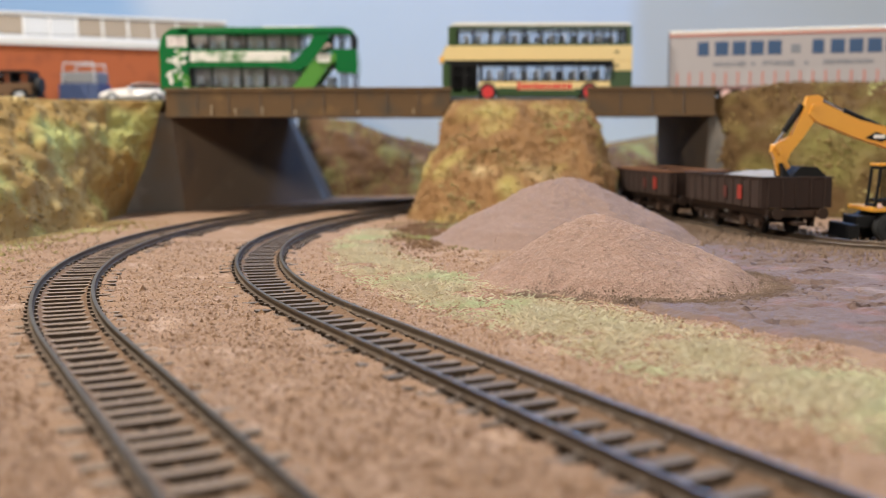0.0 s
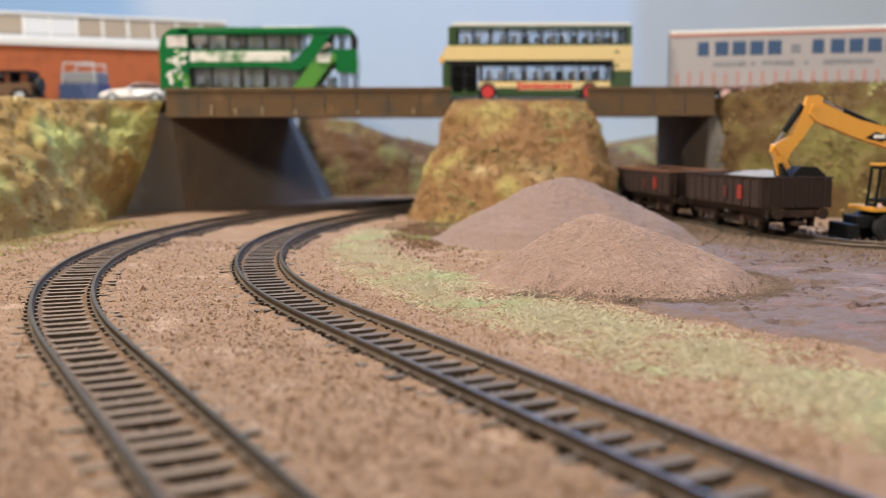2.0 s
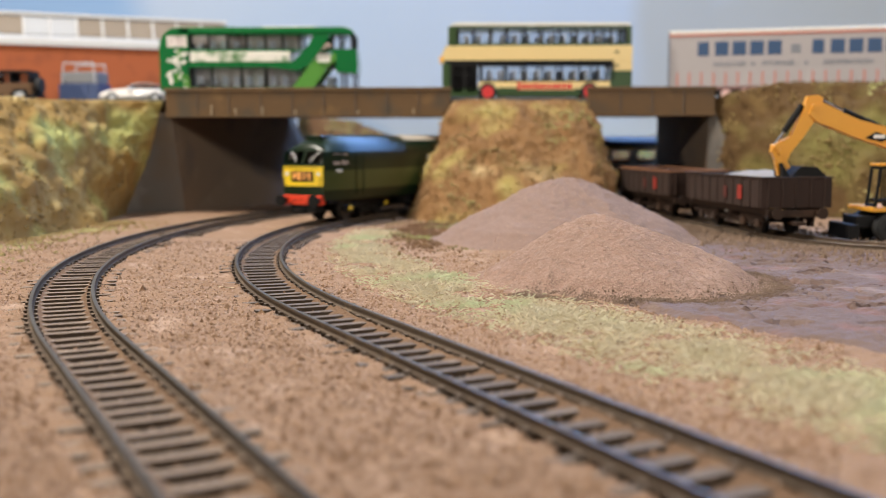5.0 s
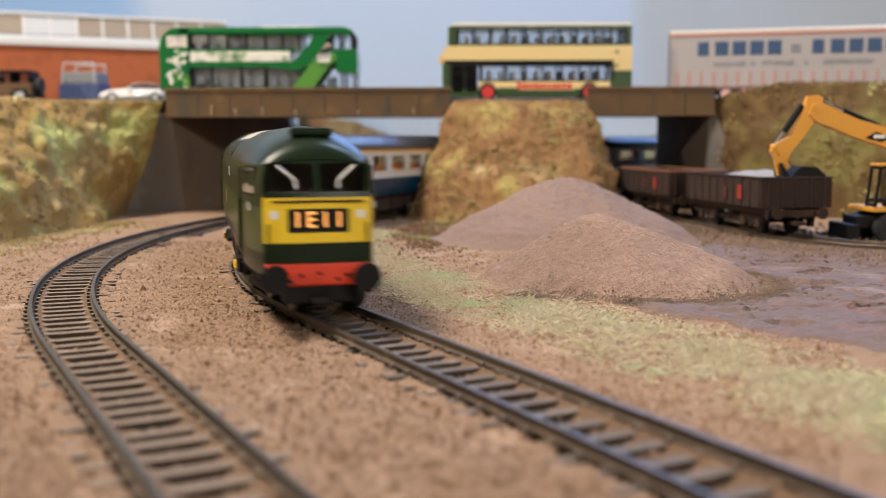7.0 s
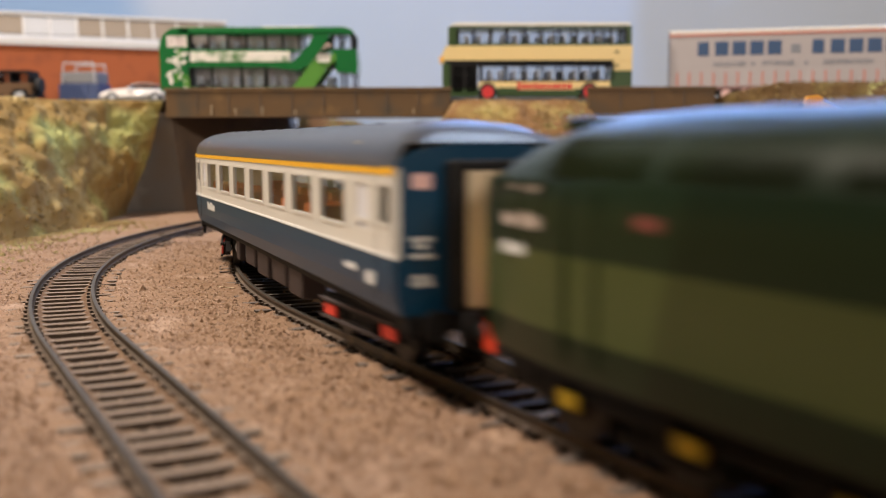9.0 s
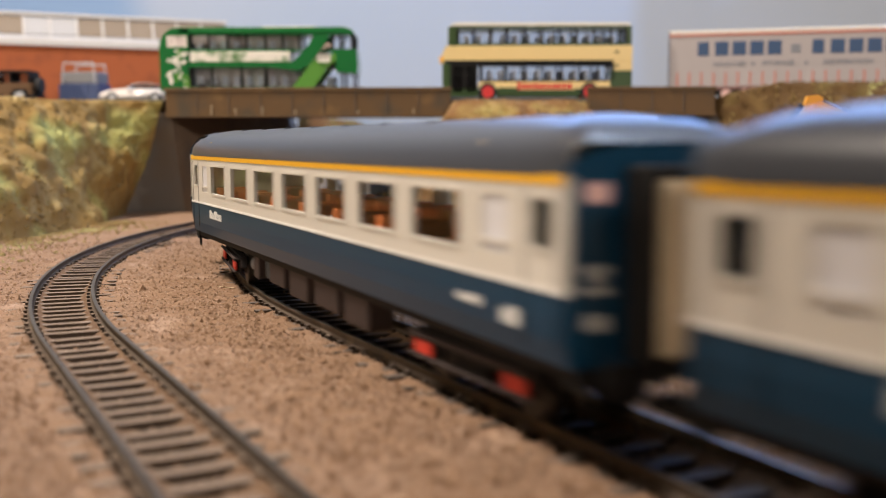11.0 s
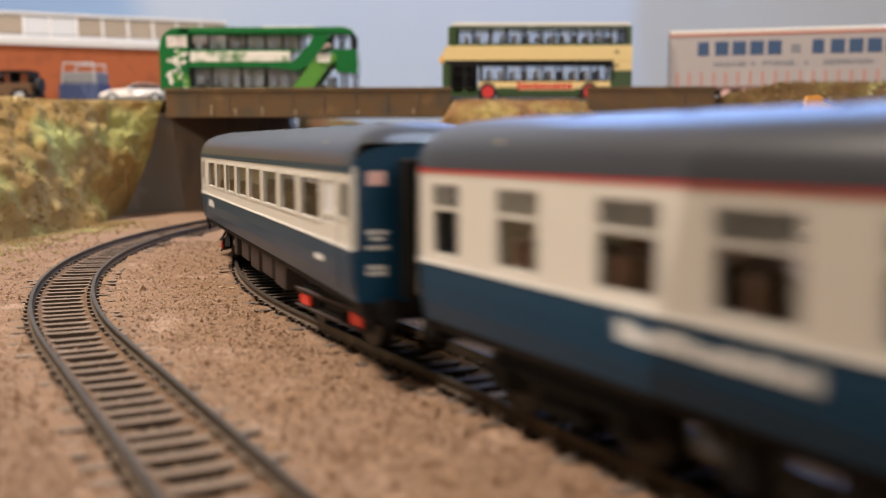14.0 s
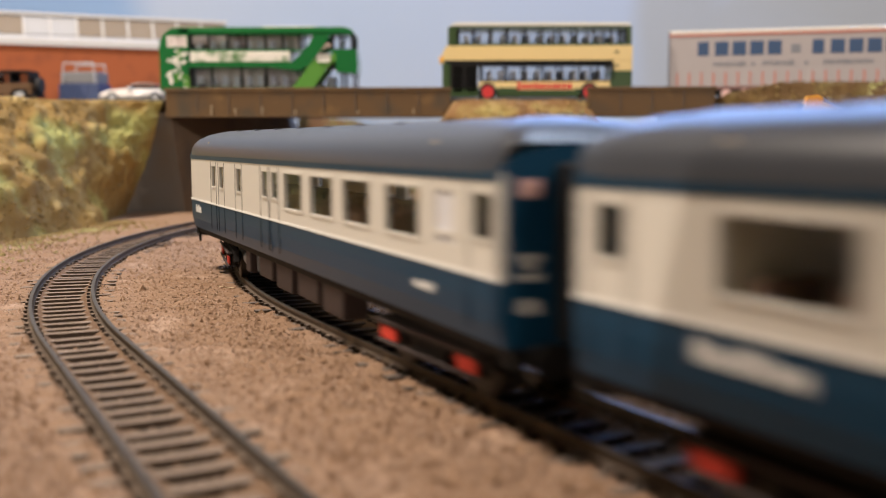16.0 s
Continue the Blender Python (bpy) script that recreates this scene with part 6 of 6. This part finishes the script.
def trailer():
    m = Matrix.Translation((0.1790, 0.8185, 0.0757)) @ Matrix.Rotation(radians(-14.5), 4, "Z") @ Matrix.Diagonal((1, 1, 1.07, 1))
    th = thing("lorry_trailer", m, "pale grey curtain-sided lorry trailer with blue lettering", "lorry trailer", "vehicles on the bridge")
    L, wd = 179.0, 33.0
    body = part("body", boxes((0, L, 0, wd, 11.5, 51.5), bev=0.6), CURTAIN, th, "pale grey side curtain")
    part("top_rail", boxes((-0.3, L + 0.3, -0.4, wd + 0.4, 50.0, 52.6), bev=0.4), BUSWHITE, body, "white roof rail")
    part("red_line", boxes((0, L, -0.55, -0.2, 48.2, 50.0)), PALERED, body, "red line under the roof")
    part("end_post", boxes((-0.6, 0.8, -0.5, wd + 0.5, 10.5, 52.0), bev=0.3), GREYLET, body, "grey corner post")
    x = 22.0
    for group_of in (5, 5):
        for k in range(group_of):
            part("letter_block", boxes((x, x + (10.2 if k else 8.4), -0.3, 0.1, 34.0, 44.0), bev=0.1), LETTER, body, "deep blue letter shape")
            x += 13.1
        if x < 100:
            part("letter_block", boxes((x + 4, x + 11, -0.3, 0.1, 35, 41), bev=0.1), GREYLET, body, "small grey letter shape")
            x += 19.5
    for word, xm in (("HAULAGE", 46), ("STORAGE", 82.5), ("DISTRIBUTION", 133)):
        flat_text(word, body, xm, -0.25, 27.8, 4.3, GREYLET)
    for xx in (64, 103):
        part("diamond", boxes((xx - 1.2, xx + 1.2, -0.25, 0.1, 26.4, 28.8)), GREYLET, body)
    for i in range(19):
        xx = 6 + i * 9.2
        part("strap", boxes((xx, xx + 1.5, -0.35, 0.1, 12.5, 22.0)), PALERED, body, "faded red strap")
    part("side_rail", boxes((0, L, -0.5, wd + 0.5, 9.5, 11.6), bev=0.2), mat("dull_maroon", (0.20, 0.10, 0.09), (0.26, 0.14, 0.13), 0.6), th)
    part("chassis", boxes((8, L - 4, 6, wd - 6, 6, 9.6)), BLACK, th)
    for x in (30, 44, 58):
        for y in (2.5, wd - 2.5):
            bm = bmesh.new()
            tube(bm, (x, y - 2.2, 6.3), (x, y + 2.2, 6.3), 6.2, 24)
            w = part("wheel", bm, RUBBER, th, "black tyre")
            hb = bmesh.new()
            tube(hb, (x, y - 2.6, 6.3), (x, y + 2.6, 6.3), 3.6, 16)
            part("hub", hb, PINK, w, "pale hub")
    for x in (100, 112):
        part("landing_leg", boxes((x, x + 2.5, 3, 6, 0.3, 9.6), (x - 1.5, x + 4, 2, 7, 0, 0.8)), BUSWHITE, th, "white landing leg")
    part("toolbox", boxes((82, 96, 0.5, 8, 4.5, 9.6), bev=0.4), BUSWHITE, th)


trailer()

# car, off-roader and blue skip on the yard behind the bank
CARWHITE = mat("pearl_white_paint", (0.70, 0.66, 0.62), (0.76, 0.72, 0.68), 0.2, bump=0.0, coat=0.6)
BRONZE = mat("dark_bronze_paint", (0.14, 0.075, 0.035), (0.20, 0.11, 0.055), 0.25, 0.3, bump=0.02, coat=0.5)
SKIPBLUE = mat("faded_blue_steel", (0.05, 0.075, 0.17), (0.07, 0.10, 0.21), 0.6, fine=600, coarse=50)
SKIPGREY = mat("grey_tarpaulin", (0.20, 0.20, 0.21), (0.28, 0.28, 0.29), 0.7, fine=600, coarse=60)
BRICK = mat("orange_red_brick", (0.40, 0.105, 0.035), (0.48, 0.14, 0.05), 0.85, fine=500, coarse=22, bump=0.2, spots=(0.30, 0.08, 0.03), spot_scale=60)
GLAZE = mat("brown_glazing", (0.28, 0.23, 0.18), (0.36, 0.31, 0.25), 0.35, fine=300, coarse=25, bump=0.05)
GREYPANEL = mat("pale_grey_panel", (0.46, 0.47, 0.49), (0.53, 0.54, 0.56), 0.5, fine=300, coarse=25, bump=0.05)
WHITEFRAME = mat("white_frame", (0.66, 0.65, 0.64), (0.73, 0.72, 0.71), 0.5, bump=0.02)


def car(m):
    th = thing("sports_car", m, "low white sports car parked beside the green bus", "car", "parked vehicles")
    bm = bmesh.new()
    prism(bm, [(-29, 3), (29, 3), (29.5, 8), (28, 11.2), (12, 12), (-8, 11.8), (-24, 10.2), (-29.5, 7)], "y", -11.5, 11.5)
    bmesh.ops.bevel(bm, geom=list(bm.edges), offset=1.4 * MM, segments=3, affect="EDGES")
    part("body", bm, CARWHITE, th, "white car body", True)
    gh = bmesh.new()
    prism(gh, [(-9, 11.5), (-1, 16.0), (9, 17.0), (17, 15.6), (25, 11.2)], "y", -9, 9)
    bmesh.ops.bevel(gh, geom=list(gh.edges), offset=0.8 * MM, segments=2, affect="EDGES")
    part("glasshouse", gh, DARKGLASS, th, "dark glasshouse")
    part("cabin", boxes((-2, 18, -8, 8, 8, 13.5)), BLACK, th)
    rf = bmesh.new()
    prism(rf, [(-1.5, 16.1), (9, 17.2), (18, 15.7), (18, 15.0), (9, 16.4), (-1, 15.3)], "y", -8.6, 8.6)
    part("roof", rf, CARWHITE, th)
    road_wheels(th, (-17.5, 18.5), 4.5, 10.4, GREYPANEL, "grey alloy hub")
    part("mirror", boxes((-4, -1.5, -13.2, -11, 11.5, 13.2), bev=0.4), CARWHITE, th)


def off_roader(m):
    th = thing("off_roader", m, "dark bronze off-roader with a spare wheel on its tail", "car", "parked vehicles")
    bm = bmesh.new()
    prism(bm, [(-30, 6), (24, 6), (24.5, 16), (24, 17), (-10, 17), (-14, 16), (-29, 15)], "y", -12, 12)
    bmesh.ops.bevel(bm, geom=list(bm.edges), offset=0.9 * MM, segments=2, affect="EDGES")
    part("body", bm, BRONZE, th, "bronze body")
    gh = bmesh.new()
    prism(gh, [(-10, 17), (-6, 26), (21, 26), (24, 17)], "y", -11, 11)
    part("glasshouse", gh, DARKGLASS, th, "dark glass")
    part("roof", boxes((-6, 22, -11.4, 11.4, 25.6, 27.6), bev=0.8), BLACK, th, "black roof")
    for x in (-8, 6, 21.5):
        part("roof_post", boxes((x - 0.8, x + 0.8, -11.2, 11.2, 16.8, 26)), BLACK, th)
    sp = bmesh.new()
    tube(sp, (24.5, 0, 15), (28.5, 0, 15), 7.0, 24)
    part("spare_wheel", sp, RUBBER, th, "black spare wheel")
    ar = bmesh.new()
    for x in (-19, 14):
        for s in (-1, 1):
            prism(ar, [(x - 8, 5.5), (x - 5.5, 11.5), (x + 5.5, 11.5), (x + 8, 5.5), (x + 6.4, 5.5), (x + 4.6, 10.2), (x - 4.6, 10.2), (x - 6.4, 5.5)], "y", s * 12.6 - 1.2, s * 12.6 + 1.2)
    part("wheel_arches", ar, BLACK, th, "black wheel arches")
    part("bumper", boxes((24, 27, -12, 12, 5, 8), bev=0.5), BLACK, th)
    road_wheels(th, (-19, 14), 6.0, 11.4, GREYPANEL, "grey hub")


car(Matrix.Translation((-0.2625, 0.885, 0.0794)) @ Matrix.Rotation(radians(2), 4, "Z"))
off_roader(Matrix.Translation((-0.3715, 0.885, 0.0794)))
sk = thing("skip_container", Matrix.Translation((-0.3235, 0.935, 0.0794)) @ Matrix.Rotation(radians(-4), 4, "Z"), "blue steel skip container under a grey cover with an open frame", "container", "parked vehicles")
part("body", boxes((-18.5, 18.5, -14, 14, 1, 19), bev=0.5), SKIPBLUE, sk, "faded blue body")
part("cover", boxes((-17, 17, -13, 13, 19, 29.5), bev=1.2), SKIPGREY, sk, "grey cover")
for a, b in (((-15, -13.4, 19), (-13.5, -13.4, 37)), ((15, -13.4, 19), (13.5, -13.4, 37)), ((-13.5, -13.4, 37), (13.5, -13.4, 37)), ((-13.5, 13, 37), (13.5, 13, 37)), ((-15, 13, 19), (-13.5, 13, 37)), ((15, 13, 19), (13.5, 13, 37))):
    fr = bmesh.new()
    tube(fr, a, b, 0.7, 8)
    part("hoop_bar", fr, GREYPANEL, sk, "pale hoop bar")
for i in range(5):
    part("side_rib", boxes((-16 + i * 8 - 0.8, -16 + i * 8 + 0.8, -14.6, -13.8, 1.5, 18.5)), SKIPBLUE, sk)
part("skid", boxes((-17, -13, -13, 13, 0, 1), (13, 17, -13, 13, 0, 1)), BLACK, sk)


def factory():
    m = Matrix.Translation((-0.41, 0.952, 0.0794)) @ Matrix.Rotation(radians(24.5), 4, "Z")
    th = thing("factory_building", m, "orange brick factory with white fascia and a glazed sloping roof", "building")
    a, b = -190.0, 216.0
    part("wall", boxes((a, b, 0, 130, 0, 56.5)), BRICK, th, "orange red brick wall")
    part("fascia", boxes((a - 1, b + 1, -2.2, 131, 56.5, 63.0), bev=0.5), WHITEFRAME, th, "white fascia board")
    rf = bmesh.new()
    prism(rf, [(0.5, 63), (6, 66), (14, 87), (60, 87), (129, 64)], "x", a + 1, b - 1)
    roof = part("roof", rf, GREYPANEL, th, "pale grey sloping roof")
    n = 17
    for i in range(n):
        x0 = a + 3 + (b - a - 6) * i / n
        x1 = a + 3 + (b - a - 6) * (i + 1) / n
        pn = bmesh.new()
        prism(pn, [(6.4, 67.5), (13.0, 84.3), (12.4, 84.6), (5.8, 67.8)], "x", x0 + 1.4, x1 - 1.4)
        grey = i in (9, 10)
        part("roof_pane", pn, GREYPANEL if grey else GLAZE, roof, "" if grey else "brown tinted roof pane")
        gb_ = bmesh.new()
        prism(gb_, [(5.0, 65), (12.9, 85.5), (12.0, 85.8), (4.1, 65.3)], "x", x0 - 0.9, x0 + 0.9)
        part("glazing_bar", gb_, WHITEFRAME, roof)
    part("ridge", boxes((a, b, 11, 18, 85.6, 88.5), bev=0.4), WHITEFRAME, roof, "white ridge rail")
    part("pipe", boxes((a + 30, a + 33, -3.5, -0.5, 0, 56)), BLACK, th)
    part("wall_band", boxes((a, 66, -0.35, 0.2, 0.2, 1.5)), BLACK, th)


factory()

# a fallen stalk and a scrap of paper by the line
bm = bmesh.new()
tube(bm, (-76, 342, -2.6), (-68.5, 331, -1.6), 0.16, 5)
tagged(part("straw", bm, mat("dry_straw", (0.55, 0.45, 0.30), (0.62, 0.52, 0.36), 0.8)), "single dry straw lying on the ballast", "straw")


# glazing lets the lamps shine into cabs and saloons
for ob in list(bpy.data.objects):
    if ob.type == "MESH" and ob.data.materials and ob.data.materials[0] in (PANE, DARKGLASS):
        ob.visible_shadow = False

# ---- what moves ----
def front_at(t):
    """Way of the engine's front buffer beam along the inner line, in metres."""
    rows = ((0.0, -1.046), (2.6, -0.688), (4.2, -0.4525), (6.3, -0.100), (7.5, 0.102), (8.0, 0.195), (12.5, 0.9505), (14.5, 1.270), (16.0, 1.520))
    for (a, u), (b, v) in zip(rows, rows[1:]):
        if t <= b:
            return u + (v - u) * (t - a) / (b - a)
    return rows[-1][1]


def motions():
    times = [i * 0.25 for i in range(65)]
    for i, (veh, bogies, pivot, off) in enumerate(TRAIN):
        body, turns = [], ([], [])
        h = 0.1265 if i == 0 else 0.131
        reach = pivot * MM * (1.04 if i == 0 else 1.0)
        for t in times:
            mid = front_at(t) - off - h
            a = line_at(mid + reach, *INNER)
            b = line_at(mid - reach, *INNER)
            yaw = math.atan2(a[1] - b[1], a[0] - b[0])
            body.append((t, Matrix.Translation(((a[0] + b[0]) / 2, (a[1] + b[1]) / 2, 0)) @ Matrix.Rotation(yaw, 4, "Z")))
            for k, q in enumerate((a, b)):
                d = (q[2] - yaw + math.pi) % (2 * math.pi) - math.pi
                turns[k].append((t, Matrix.Translation(((pivot if k == 0 else -pivot) * MM, 0, 0)) @ Matrix.Rotation(d, 4, "Z")))
        walk(veh, body)
        for k in (0, 1):
            walk(bogies[k], turns[k])


motions()
